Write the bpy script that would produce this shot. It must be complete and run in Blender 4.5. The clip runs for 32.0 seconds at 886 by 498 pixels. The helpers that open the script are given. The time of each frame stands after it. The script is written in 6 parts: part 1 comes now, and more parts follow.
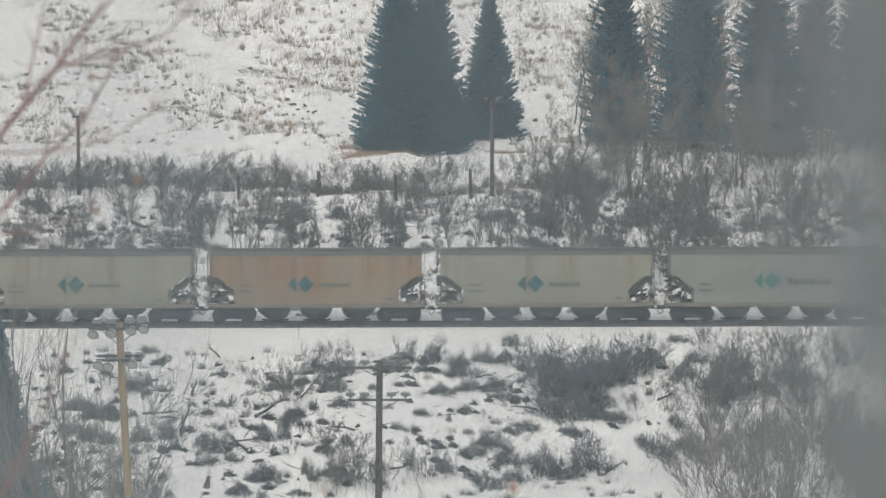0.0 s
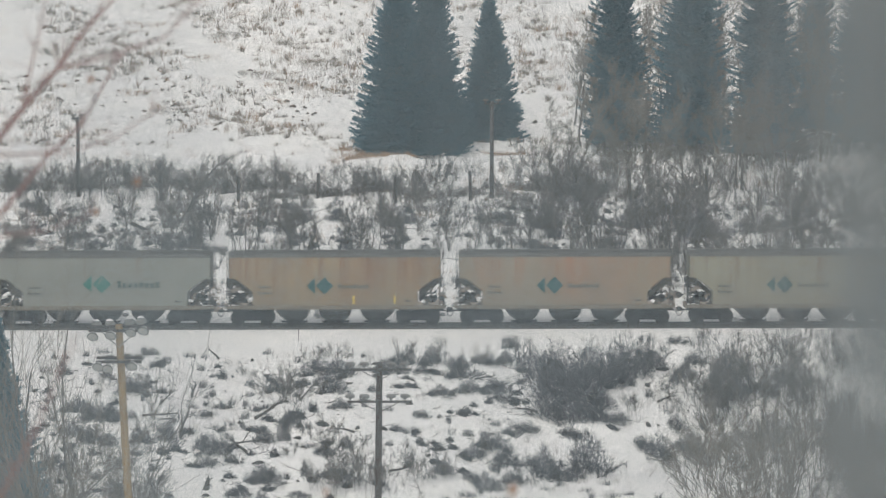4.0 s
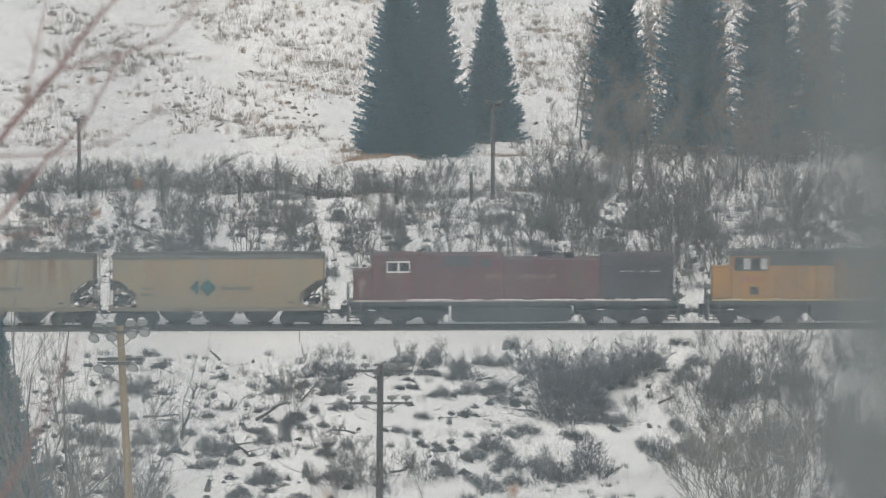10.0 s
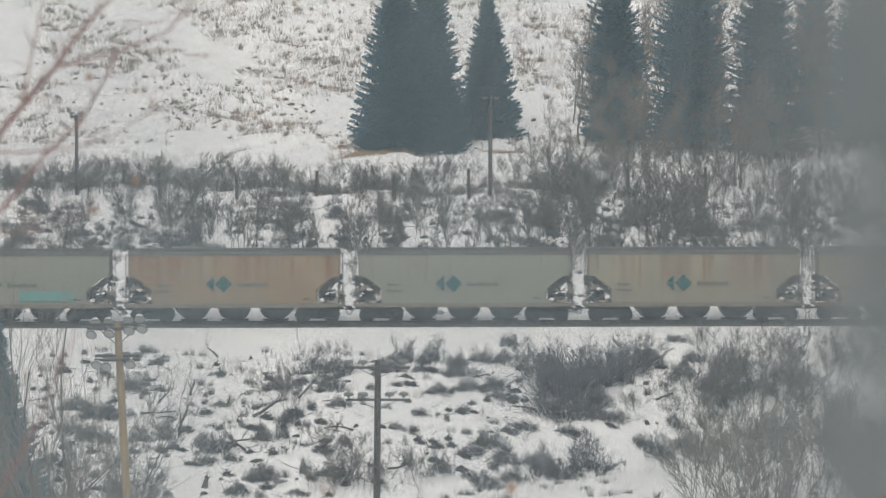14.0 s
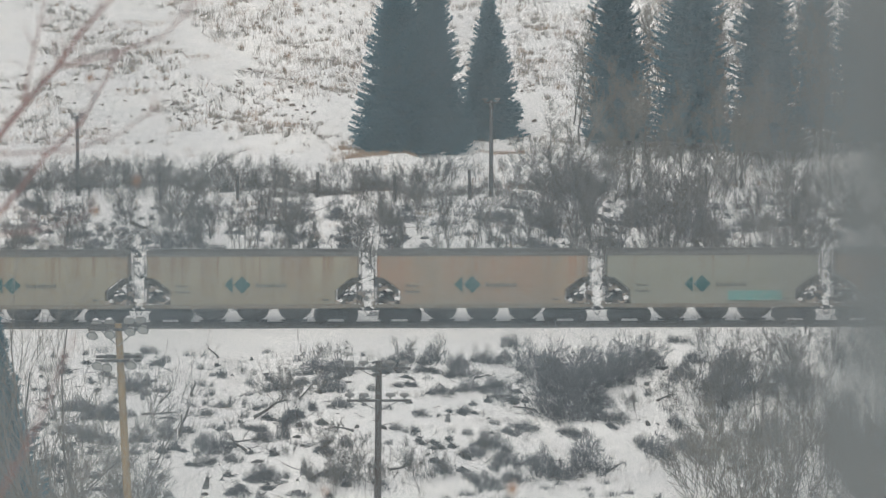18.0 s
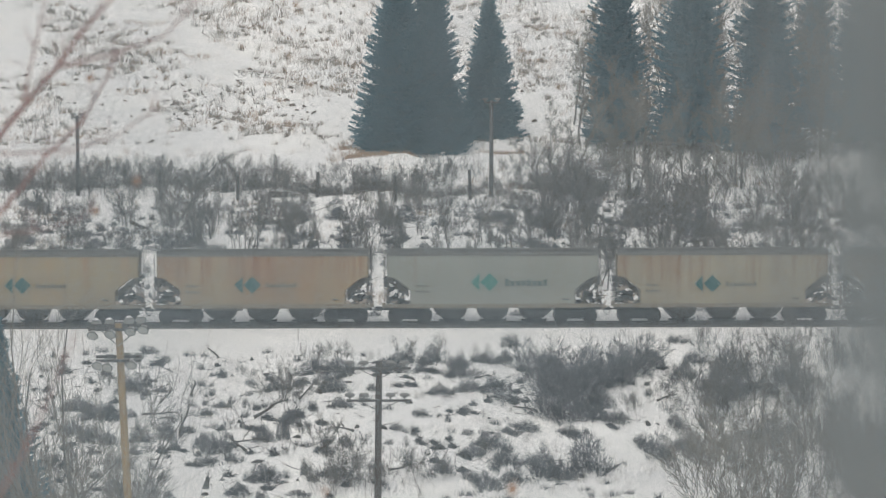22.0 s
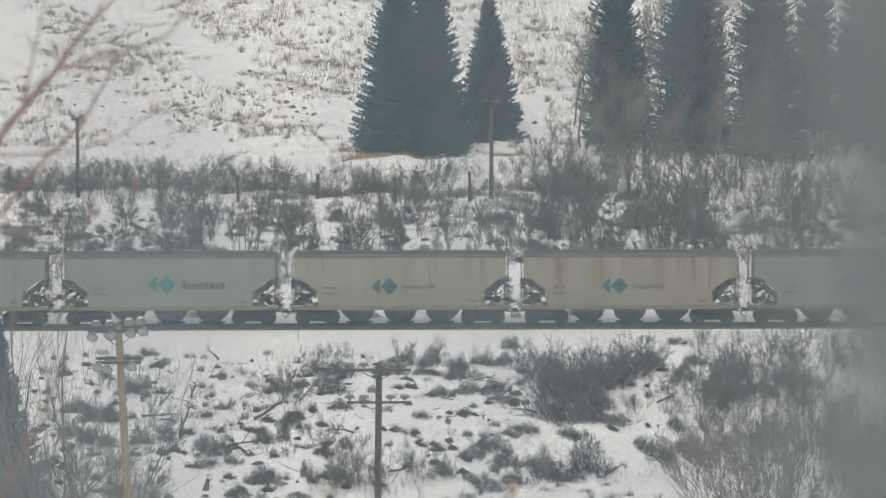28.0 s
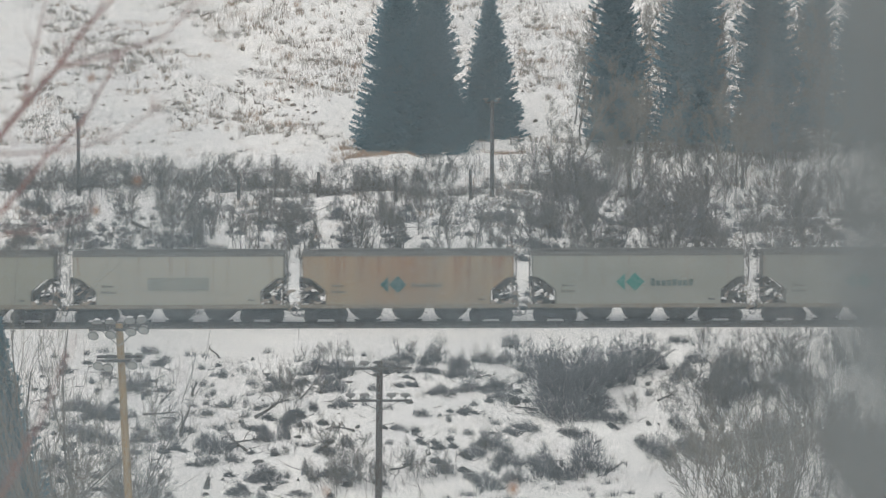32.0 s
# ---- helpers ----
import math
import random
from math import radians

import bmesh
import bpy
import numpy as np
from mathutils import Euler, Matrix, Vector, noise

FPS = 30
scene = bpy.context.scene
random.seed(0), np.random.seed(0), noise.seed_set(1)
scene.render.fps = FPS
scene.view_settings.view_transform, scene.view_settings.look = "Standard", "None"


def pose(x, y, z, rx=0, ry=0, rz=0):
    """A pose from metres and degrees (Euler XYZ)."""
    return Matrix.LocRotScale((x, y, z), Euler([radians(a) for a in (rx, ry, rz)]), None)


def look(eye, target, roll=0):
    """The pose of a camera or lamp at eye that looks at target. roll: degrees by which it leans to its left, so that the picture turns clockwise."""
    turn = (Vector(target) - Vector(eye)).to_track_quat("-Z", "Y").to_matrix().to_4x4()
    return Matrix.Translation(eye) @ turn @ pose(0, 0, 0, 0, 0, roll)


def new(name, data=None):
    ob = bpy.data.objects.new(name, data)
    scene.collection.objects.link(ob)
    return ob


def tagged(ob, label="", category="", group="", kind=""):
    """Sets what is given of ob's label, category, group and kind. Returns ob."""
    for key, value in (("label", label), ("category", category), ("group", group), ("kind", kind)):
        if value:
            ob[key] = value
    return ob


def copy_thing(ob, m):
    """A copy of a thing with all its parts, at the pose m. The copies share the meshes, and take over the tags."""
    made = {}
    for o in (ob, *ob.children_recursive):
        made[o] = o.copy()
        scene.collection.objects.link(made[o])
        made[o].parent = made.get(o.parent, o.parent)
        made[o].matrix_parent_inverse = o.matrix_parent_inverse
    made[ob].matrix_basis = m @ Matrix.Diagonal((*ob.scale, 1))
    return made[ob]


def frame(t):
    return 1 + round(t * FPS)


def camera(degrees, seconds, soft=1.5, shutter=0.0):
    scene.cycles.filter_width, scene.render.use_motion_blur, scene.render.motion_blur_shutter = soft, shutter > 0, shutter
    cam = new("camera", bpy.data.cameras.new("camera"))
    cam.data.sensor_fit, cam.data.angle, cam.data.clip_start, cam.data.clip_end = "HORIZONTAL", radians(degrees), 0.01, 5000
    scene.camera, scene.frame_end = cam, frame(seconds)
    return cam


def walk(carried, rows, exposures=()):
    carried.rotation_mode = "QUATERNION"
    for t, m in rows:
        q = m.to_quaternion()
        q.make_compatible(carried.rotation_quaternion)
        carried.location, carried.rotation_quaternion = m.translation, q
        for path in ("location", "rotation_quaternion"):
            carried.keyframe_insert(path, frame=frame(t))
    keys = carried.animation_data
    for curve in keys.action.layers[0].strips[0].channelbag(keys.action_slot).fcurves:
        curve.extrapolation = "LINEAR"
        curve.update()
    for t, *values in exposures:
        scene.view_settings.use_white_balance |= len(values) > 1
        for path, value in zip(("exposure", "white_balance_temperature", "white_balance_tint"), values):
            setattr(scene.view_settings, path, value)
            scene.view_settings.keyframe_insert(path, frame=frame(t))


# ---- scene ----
# A freight train crosses a snowy valley, watched through a long lens from the opposite hillside.
EYE = Vector((0.0, 0.0, 25.0))
PITCH, ROLL = -3.876, -0.17


def aim(yaw, tilt):
    """The tripod head's pose: degrees to the left and upwards from its rest."""
    p, w = radians(PITCH + tilt), radians(yaw)
    way = Vector((-math.sin(w) * math.cos(p), math.cos(w) * math.cos(p), math.sin(p)))
    return look(EYE, EYE + way * 100, ROLL)


cam = camera(10.5, 32.0, soft=1.3, shutter=0.3)
cam.data.dof.use_dof = True
cam.data.dof.focus_distance = 300.0
cam.data.dof.aperture_fstop = 4.5
walk(cam, [
    (0, aim(0.0208, 0.0121)), (0.5, aim(0.0000, 0.0309)), (1, aim(-0.0107, 0.0302)), (1.5, aim(0.0000, 0.0101)),
    (2, aim(0.0114, 0.0201)), (2.5, aim(0.0309, 0.0087)), (3, aim(0.0396, 0.0309)), (3.5, aim(0.0309, 0.0302)),
    (5.5, aim(-0.0101, 0.0510)), (6, aim(0.0000, 0.0403)), (6.5, aim(-0.0121, 0.0510)), (7, aim(-0.0007, 0.0309)),
    (7.5, aim(0.0208, 0.0289)), (8, aim(0.0101, 0.0517)), (8.5, aim(0.0154, 0.0618)), (9, aim(0.0181, 0.0618)),
    (9.5, aim(0.0208, 0.0524)), (10, aim(0.0295, 0.0504)), (10.5, aim(0.0188, 0.0510)), (11, aim(0.0208, 0.0530)),
    (11.5, aim(0.0309, 0.0410)), (12, aim(0.0289, 0.0201)), (12.5, aim(0.0128, 0.0201)), (13, aim(0.0000, 0.0000)),
    (13.5, aim(-0.0101, 0.0000)), (14, aim(0.0000, 0.0101)), (14.5, aim(0.0201, -0.0020)), (16.5, aim(-0.0007, 0.0403)),
    (17, aim(-0.0020, 0.0309)), (17.5, aim(0.0094, 0.0201)), (18, aim(0.0101, 0.0201)), (18.5, aim(0.0000, 0.0316)),
    (19, aim(-0.0087, 0.0410)), (19.5, aim(-0.0101, 0.0309)), (20, aim(0.0101, 0.0201)), (20.5, aim(0.0208, 0.0309)),
    (21, aim(0.0604, 0.0255)), (21.5, aim(0.0289, 0.0201)), (22, aim(0.0121, 0.0201)), (22.5, aim(0.0000, 0.0309)),
    (23, aim(0.0087, 0.0121)), (23.5, aim(0.0121, 0.0309)), (24, aim(0.0188, 0.0309)), (24.5, aim(0.0302, 0.0403)),
    (25, aim(0.0195, 0.0309)), (25.5, aim(0.0107, 0.0436)), (27.5, aim(-0.0007, 0.0510)), (28, aim(0.0121, 0.0410)),
    (28.5, aim(0.0228, 0.0128)), (29, aim(0.0463, 0.0007)), (29.5, aim(0.0316, 0.0000)), (30, aim(0.0497, -0.0181)),
    (30.5, aim(0.0302, 0.0107)), (31, aim(0.0510, 0.0154)), (31.5, aim(0.0309, 0.0302)), (32, aim(0.0208, 0.0208)),
], exposures=((0, 0.07, 6850, 8), (32, 0.07, 6850, 8)))

# ---- sky, sun and exposure ----
world = bpy.data.worlds.new("overcast_sky")
scene.world = world
world.use_nodes = True
wn, wl = world.node_tree.nodes, world.node_tree.links
sky = wn.new("ShaderNodeTexSky")
sky.sky_type = "NISHITA"
sky.sun_disc = False
sky.sun_elevation, sky.sun_rotation = radians(50), radians(192)
sky.air_density, sky.dust_density, sky.ozone_density = 1.0, 4.0, 1.0
grey = wn.new("ShaderNodeHueSaturation")
grey.inputs["Saturation"].default_value = 0.36
wl.new(sky.outputs[0], grey.inputs["Color"])
wl.new(grey.outputs[0], wn["Background"].inputs[0])
wn["Background"].inputs[1].default_value = 0.13

sun_data = bpy.data.lights.new("sun", "SUN")
sun_data.energy, sun_data.angle, sun_data.color = 1.1, radians(32), (1.0, 0.98, 0.94)
sun = new("sun", sun_data)
sun.matrix_world = look((-40, 60, 220), (-40 + 0.21 * 50, 60 + 0.98 * 50, 220 - 1.19 * 50))


# ---- materials ----
def mat(name, color, rough=0.8, metal=0.0, vary=None, scale=3.0, stretch=(1, 1, 1), bump=0.0, bump_scale=20.0, spread=(0.35, 0.65), each=0.0):
    """A surface: colour with a second colour worked in at two scales, and fine relief."""
    m = bpy.data.materials.new(name)
    m.use_nodes = True
    n, l = m.node_tree.nodes, m.node_tree.links
    b = n["Principled BSDF"]
    b.inputs["Roughness"].default_value, b.inputs["Metallic"].default_value = rough, metal
    b.inputs["Specular IOR Level"].default_value = 0.3
    co = n.new("ShaderNodeTexCoord")
    mp = n.new("ShaderNodeMapping")
    mp.inputs["Scale"].default_value = stretch
    l.new(co.outputs["Object"], mp.inputs["Vector"])
    vary = vary or tuple(c * 0.7 for c in color)
    last = None
    for k, (s, f) in enumerate(((scale, 1.0), (scale * 7, 0.45))):
        t = n.new("ShaderNodeTexNoise")
        t.inputs["Scale"].default_value, t.inputs["Detail"].default_value = s, 5
        l.new(mp.outputs[0], t.inputs["Vector"])
        r = n.new("ShaderNodeMapRange")
        r.inputs["From Min"].default_value, r.inputs["From Max"].default_value = spread
        r.inputs["To Max"].default_value = f
        l.new(t.outputs[0], r.inputs[0])
        mx = n.new("ShaderNodeMix")
        mx.data_type = "RGBA"
        if last is None:
            mx.inputs["A"].default_value = (*color, 1)
        else:
            l.new(last, mx.inputs["A"])
        mx.inputs["B"].default_value = (*vary, 1)
        l.new(r.outputs[0], mx.inputs["Factor"])
        last = mx.outputs["Result"]
    if each:
        info = n.new("ShaderNodeObjectInfo")
        hs = n.new("ShaderNodeHueSaturation")
        rr = n.new("ShaderNodeMapRange")
        rr.inputs["To Min"].default_value, rr.inputs["To Max"].default_value = 1 - each, 1 + each
        l.new(info.outputs["Random"], rr.inputs[0])
        l.new(rr.outputs[0], hs.inputs["Value"])
        l.new(last, hs.inputs["Color"])
        last = hs.outputs[0]
    l.new(last, b.inputs["Base Color"])
    if bump:
        t = n.new("ShaderNodeTexNoise")
        t.inputs["Scale"].default_value, t.inputs["Detail"].default_value = bump_scale, 6
        l.new(mp.outputs[0], t.inputs["Vector"])
        bp = n.new("ShaderNodeBump")
        bp.inputs["Strength"].default_value, bp.inputs["Distance"].default_value = bump, 0.05
        l.new(t.outputs[0], bp.inputs["Height"])
        l.new(bp.outputs[0], b.inputs["Normal"])
    return m


def weathered(name, paint, rust, amount, grime, patch=0.0):
    """Rail-car paint with rust that runs down from the roof edge, wide rusty patches and a dusty film."""
    m = mat(name, paint, 0.6, 0.0, tuple(a * 0.8 + b * 0.2 for a, b in zip(paint, grime)), 0.5, (1, 1, 1.5), 0.05, 8.0)
    n, l = m.node_tree.nodes, m.node_tree.links
    b = n["Principled BSDF"]
    base = b.inputs["Base Color"].links[0].from_socket
    co = n.new("ShaderNodeTexCoord")
    info = n.new("ShaderNodeObjectInfo")
    off = n.new("ShaderNodeVectorMath")
    off.operation = "MULTIPLY_ADD"
    off.inputs[1].default_value = (90, 0, 0)
    l.new(info.outputs["Random"], off.inputs[0])
    l.new(co.outputs["Object"], off.inputs[2])
    sep = n.new("ShaderNodeSeparateXYZ")
    l.new(co.outputs["Object"], sep.inputs[0])

    def field(stretch, lo, hi, top, detail=4):
        mp = n.new("ShaderNodeMapping")
        mp.inputs["Scale"].default_value = stretch
        l.new(off.outputs[0], mp.inputs[0])
        t = n.new("ShaderNodeTexNoise")
        t.inputs["Scale"].default_value, t.inputs["Detail"].default_value = 1.0, detail
        l.new(mp.outputs[0], t.inputs["Vector"])
        r = n.new("ShaderNodeMapRange")
        r.inputs["From Min"].default_value, r.inputs["From Max"].default_value, r.inputs["To Max"].default_value = lo, hi, top
        l.new(t.outputs[0], r.inputs[0])
        return r.outputs[0]

    def over(base, colour, fac):
        mx = n.new("ShaderNodeMix")
        mx.data_type = "RGBA"
        l.new(fac, mx.inputs["Factor"])
        l.new(base, mx.inputs["A"])
        mx.inputs["B"].default_value = (*colour, 1)
        return mx.outputs["Result"]

    runs = field((2.9, 0.3, 0.11), 0.59 - 0.12 * amount, 0.66, min(1.0, 0.4 + amount * 0.6))
    wash = field((0.55, 0.3, 0.1), 0.60 - 0.14 * amount, 0.68, 0.85 * amount + 0.05, 3)
    high = n.new("ShaderNodeMapRange")
    high.inputs["From Min"].default_value, high.inputs["From Max"].default_value = 1.4, 4.2
    l.new(sep.outputs["Z"], high.inputs[0])
    mul = n.new("ShaderNodeMath")
    mul.operation = "MULTIPLY"
    l.new(runs, mul.inputs[0])
    l.new(high.outputs[0], mul.inputs[1])
    out = base
    if patch:
        out = over(out, tuple(a * 0.55 + b * 0.45 for a, b in zip(rust, paint)), field((0.22, 0.2, 0.1), 0.5 - 0.16 * patch, 0.62, 0.9 * min(1, patch), 2))
    upper = n.new("ShaderNodeMath")
    upper.operation = "MULTIPLY"
    l.new(wash, upper.inputs[0])
    l.new(high.outputs[0], upper.inputs[1])
    out = over(out, tuple(a * 0.7 + b * 0.3 for a, b in zip(rust, paint)), upper.outputs[0])
    out = over(out, rust, mul.outputs[0])
    out = over(out, grime, field((0.5, 0.6, 0.45), 0.42, 0.72, 0.6, 6))
    out = over(out, tuple(c * 0.8 for c in grime), field((1.9, 0.6, 0.08), 0.5, 0.8, 0.4, 3))
    low = n.new("ShaderNodeMapRange")
    low.inputs["From Min"].default_value, low.inputs["From Max"].default_value = 2.6, 1.2
    low.inputs["To Max"].default_value = 0.5
    l.new(sep.outputs["Z"], low.inputs[0])
    dust = n.new("ShaderNodeMath")
    dust.operation = "MULTIPLY"
    l.new(low.outputs[0], dust.inputs[0])
    l.new(field((0.8, 0.5, 1.2), 0.25, 0.6, 1.0, 5), dust.inputs[1])
    out = over(out, grime, dust.outputs[0])
    l.new(out, b.inputs["Base Color"])
    return m


SNOW = mat("snow", (0.80, 0.80, 0.80), 0.75, 0, (0.72, 0.73, 0.75), 0.25, (1, 1, 1), 0.25, 1.4)
STEEL = mat("dark_cast_steel", (0.016, 0.02, 0.027), 0.8, 0.0, (0.03, 0.033, 0.038), 2.5, bump=0.1)
DIRTYSNOW = mat("dirty_snow", (0.36, 0.32, 0.28), 0.85, 0, (0.22, 0.19, 0.165), 4.0, bump=0.3)
WHEEL = mat("wheel_steel", (0.02, 0.024, 0.03), 0.7, 0.0, (0.038, 0.038, 0.04), 5)
BAY = mat("dusty_hopper_steel", (0.06, 0.063, 0.066), 0.8, 0.0, (0.04, 0.041, 0.043), 1.5)
SILL = mat("dusty_side_sill", (0.17, 0.155, 0.128), 0.8, 0.0, (0.12, 0.106, 0.088), 0.8, (1, 1, 3))
CAGE = mat("dusty_end_cage", (0.115, 0.105, 0.095), 0.8, 0.0, (0.065, 0.06, 0.054), 2.0)
ROOF = mat("roof_grey", (0.125, 0.128, 0.122), 0.75, 0.0, (0.09, 0.09, 0.087), 0.8)
RAILMAT = mat("rail_steel", (0.05, 0.052, 0.056), 0.65, 0.1, (0.075, 0.073, 0.072), 2)
BALLAST = mat("ballast", (0.045, 0.047, 0.05), 0.9, 0, (0.09, 0.092, 0.095), 2.0, bump=0.6, bump_scale=14)
TIEWOOD = mat("tie_wood", (0.035, 0.034, 0.034), 0.9, 0, (0.06, 0.058, 0.056), 3)
TEAL = mat("teal_paint", (0.004, 0.12, 0.105), 0.6, 0, (0.015, 0.135, 0.12), 1.5)
DULLTEAL = mat("dull_teal_paint", (0.006, 0.062, 0.07), 0.6, 0, (0.015, 0.075, 0.08), 1.5)
LETTER = mat("slate_lettering", (0.035, 0.065, 0.07), 0.7, 0, (0.07, 0.095, 0.09), 2.0)
MARK = mat("faded_stencil", (0.11, 0.115, 0.105), 0.7)
TURQ = mat("turquoise_overspray", (0.06, 0.22, 0.215), 0.6, 0, (0.12, 0.24, 0.22), 2)
YELLOWMARK = mat("yellow_reflector", (0.75, 0.55, 0.06), 0.5)
GLASS = mat("cab_glass", (0.03, 0.035, 0.04), 0.15)
WHITEPAINT = mat("white_paint", (0.75, 0.75, 0.74), 0.6)
BARK = mat("grey_bark", (0.16, 0.155, 0.143), 0.9, 0, (0.1, 0.096, 0.09), 2, each=0.2)
DARKBARK = mat("dark_bark", (0.07, 0.068, 0.066), 0.9, 0, (0.045, 0.043, 0.042), 2, each=0.25)
TWIG = mat("bare_twigs", (0.125, 0.12, 0.112), 0.9, 0, (0.085, 0.08, 0.076), 1.2, each=0.3)
DARKTWIG = mat("dark_brush", (0.098, 0.102, 0.115), 0.9, 0, (0.062, 0.066, 0.075), 1.2, each=0.35)
PALETWIG = mat("pale_poplar_twigs", (0.19, 0.18, 0.158), 0.9, 0, (0.13, 0.124, 0.112), 1.2, each=0.2)
REDTWIG = mat("red_brown_twig", (0.27, 0.12, 0.095), 0.8, 0, (0.2, 0.085, 0.07), 4)
NEEDLE = mat("spruce_needles", (0.07, 0.165, 0.215), 0.9, 0, (0.052, 0.13, 0.17), 0.6, each=0.12)
DEADWOOD = mat("dead_dark_wood", (0.05, 0.047, 0.045), 0.9, 0, (0.085, 0.08, 0.075), 3, bump=0.3)
STRAW = mat("dry_grass", (0.34, 0.24, 0.165), 0.9, 0, (0.24, 0.165, 0.115), 0.3)
GREYGRASS = mat("grey_weeds", (0.25, 0.22, 0.19), 0.9, 0, (0.16, 0.14, 0.122), 0.4)
POLEWOOD = mat("brown_pole_wood", (0.06, 0.048, 0.042), 0.85, 0, (0.035, 0.029, 0.026), 2, (4, 4, 0.3), 0.2, 6)
NEWWOOD = mat("pale_pole_wood", (0.31, 0.225, 0.12), 0.8, 0, (0.2, 0.148, 0.085), 2, (4, 4, 0.3), 0.2, 6)
FARWOOD = mat("grey_pole_wood", (0.085, 0.08, 0.078), 0.85, 0, (0.05, 0.047, 0.047), 2, (4, 4, 0.3))
PORCELAIN = mat("insulator_glaze", (0.2, 0.2, 0.195), 0.5, 0, (0.13, 0.13, 0.13), 6)
LAMPMETAL = mat("lamp_housing", (0.3, 0.31, 0.305), 0.5, 0.1)
RIM = mat("lamp_rim", (0.13, 0.135, 0.135), 0.6)
LENS = mat("lamp_lens", (0.45, 0.46, 0.44), 0.3)


# ---- mesh tools ----
def part(name, data, material, parent=None, label=""):
    """One mesh object, from a bmesh or a mesh, under a thing or a part."""
    if isinstance(data, bmesh.types.BMesh):
        me = bpy.data.meshes.new(name)
        data.to_mesh(me)
        data.free()
    else:
        me = data
    if material and not me.materials:
        me.materials.append(material)
    ob = new(name, me)
    ob.parent = parent
    if label:
        ob["label"] = label
    return ob


def raw(name, verts, faces, smooth=False):
    me = bpy.data.meshes.new(name)
    me.from_pydata(verts, [], faces)
    if smooth:
        me.polygons.foreach_set("use_smooth", [True] * len(me.polygons))
    me.update()
    return me


def box(bm, x0, x1, y0, y1, z0, z1, bevel=0.0):
    r = bmesh.ops.create_cube(bm, size=1)
    bmesh.ops.scale(bm, vec=(x1 - x0, y1 - y0, z1 - z0), verts=r["verts"])
    bmesh.ops.translate(bm, vec=((x0 + x1) / 2, (y0 + y1) / 2, (z0 + z1) / 2), verts=r["verts"])
    if bevel:
        edges = list({e for v in r["verts"] for e in v.link_edges})
        bmesh.ops.bevel(bm, geom=edges, offset=bevel, segments=2, affect="EDGES", profile=0.5)
    return bm


def boxes(*rows, bevel=0.0):
    bm = bmesh.new()
    for r in rows:
        box(bm, *r, bevel=bevel)
    return bm


def rod(bm, a, b, r0, r1=None, sides=8):
    a, b = Vector(a), Vector(b)
    d = b - a
    m = Matrix.Translation((a + b) / 2) @ d.to_track_quat("Z", "Y").to_matrix().to_4x4()
    bmesh.ops.create_cone(bm, cap_ends=True, segments=sides, radius1=r0, radius2=r0 if r1 is None else r1, depth=d.length, matrix=m)
    return bm


def rods(*rows, sides=8):
    bm = bmesh.new()
    for a, b, r in rows:
        rod(bm, a, b, r, None, sides)
    return bm


def prism(points, y0, y1, bevel=0.0):
    """A side-view outline (x, z) given thickness from y0 to y1."""
    bm = bmesh.new()
    f = bm.faces.new([bm.verts.new((x, y0, z)) for x, z in points])
    r = bmesh.ops.extrude_face_region(bm, geom=[f])
    bmesh.ops.translate(bm, vec=(0, y1 - y0, 0), verts=[v for v in r["geom"] if isinstance(v, bmesh.types.BMVert)])
    bmesh.ops.recalc_face_normals(bm, faces=bm.faces)
    if bevel:
        bmesh.ops.bevel(bm, geom=list(bm.edges), offset=bevel, segments=2, affect="EDGES", profile=0.5)
    return bm


def tubes(name, segs, sides=3):
    """Many tapered twigs in one mesh; each row: start, end, radius at each."""
    s = np.array(segs, dtype=float).reshape(-1, 8)
    a, b, ra, rb = s[:, :3], s[:, 3:6], s[:, 6], s[:, 7]
    d = b - a
    d /= np.maximum(np.linalg.norm(d, axis=1, keepdims=True), 1e-6)
    ref = np.where(np.abs(d[:, 2:3]) < 0.9, np.array([[0, 0, 1.0]]), np.array([[1.0, 0, 0]]))
    u = np.cross(d, ref)
    u /= np.linalg.norm(u, axis=1, keepdims=True)
    w = np.cross(d, u)
    ang = np.arange(sides) * 2 * np.pi / sides
    ring = np.cos(ang)[None, :, None] * u[:, None, :] + np.sin(ang)[None, :, None] * w[:, None, :]
    v = np.concatenate([a[:, None, :] + ring * ra[:, None, None], b[:, None, :] + ring * rb[:, None, None]], axis=1)
    n = len(s)
    i = np.arange(n)[:, None] * 2 * sides
    k = np.arange(sides)[None, :]
    k2 = (k + 1) % sides
    q = np.stack([i + k, i + k2, i + sides + k2, i + sides + k], axis=2).reshape(-1, 4)
    return raw(name, v.reshape(-1, 3).tolist(), q.tolist())


def thing(name, label, category, m=None, group="", kind=""):
    e = new(name)
    if m is not None:
        e.matrix_basis = m
    return tagged(e, label, category, group, kind)


# ---- ground ----
def ramp(v, xs, zs):
    return np.interp(v, xs, zs)


def rumple(x, y):
    """Small uneven rises."""
    return (0.16 * np.sin(0.71 * x + 1.3) * np.sin(0.53 * y + 0.4) + 0.10 * np.sin(1.63 * x + 0.31 * y) * np.sin(1.27 * y - 0.4 * x + 2.0)
            + 0.07 * np.sin(2.9 * x - 1.1 * y + 0.7) * np.sin(2.3 * y + 0.9 * x))


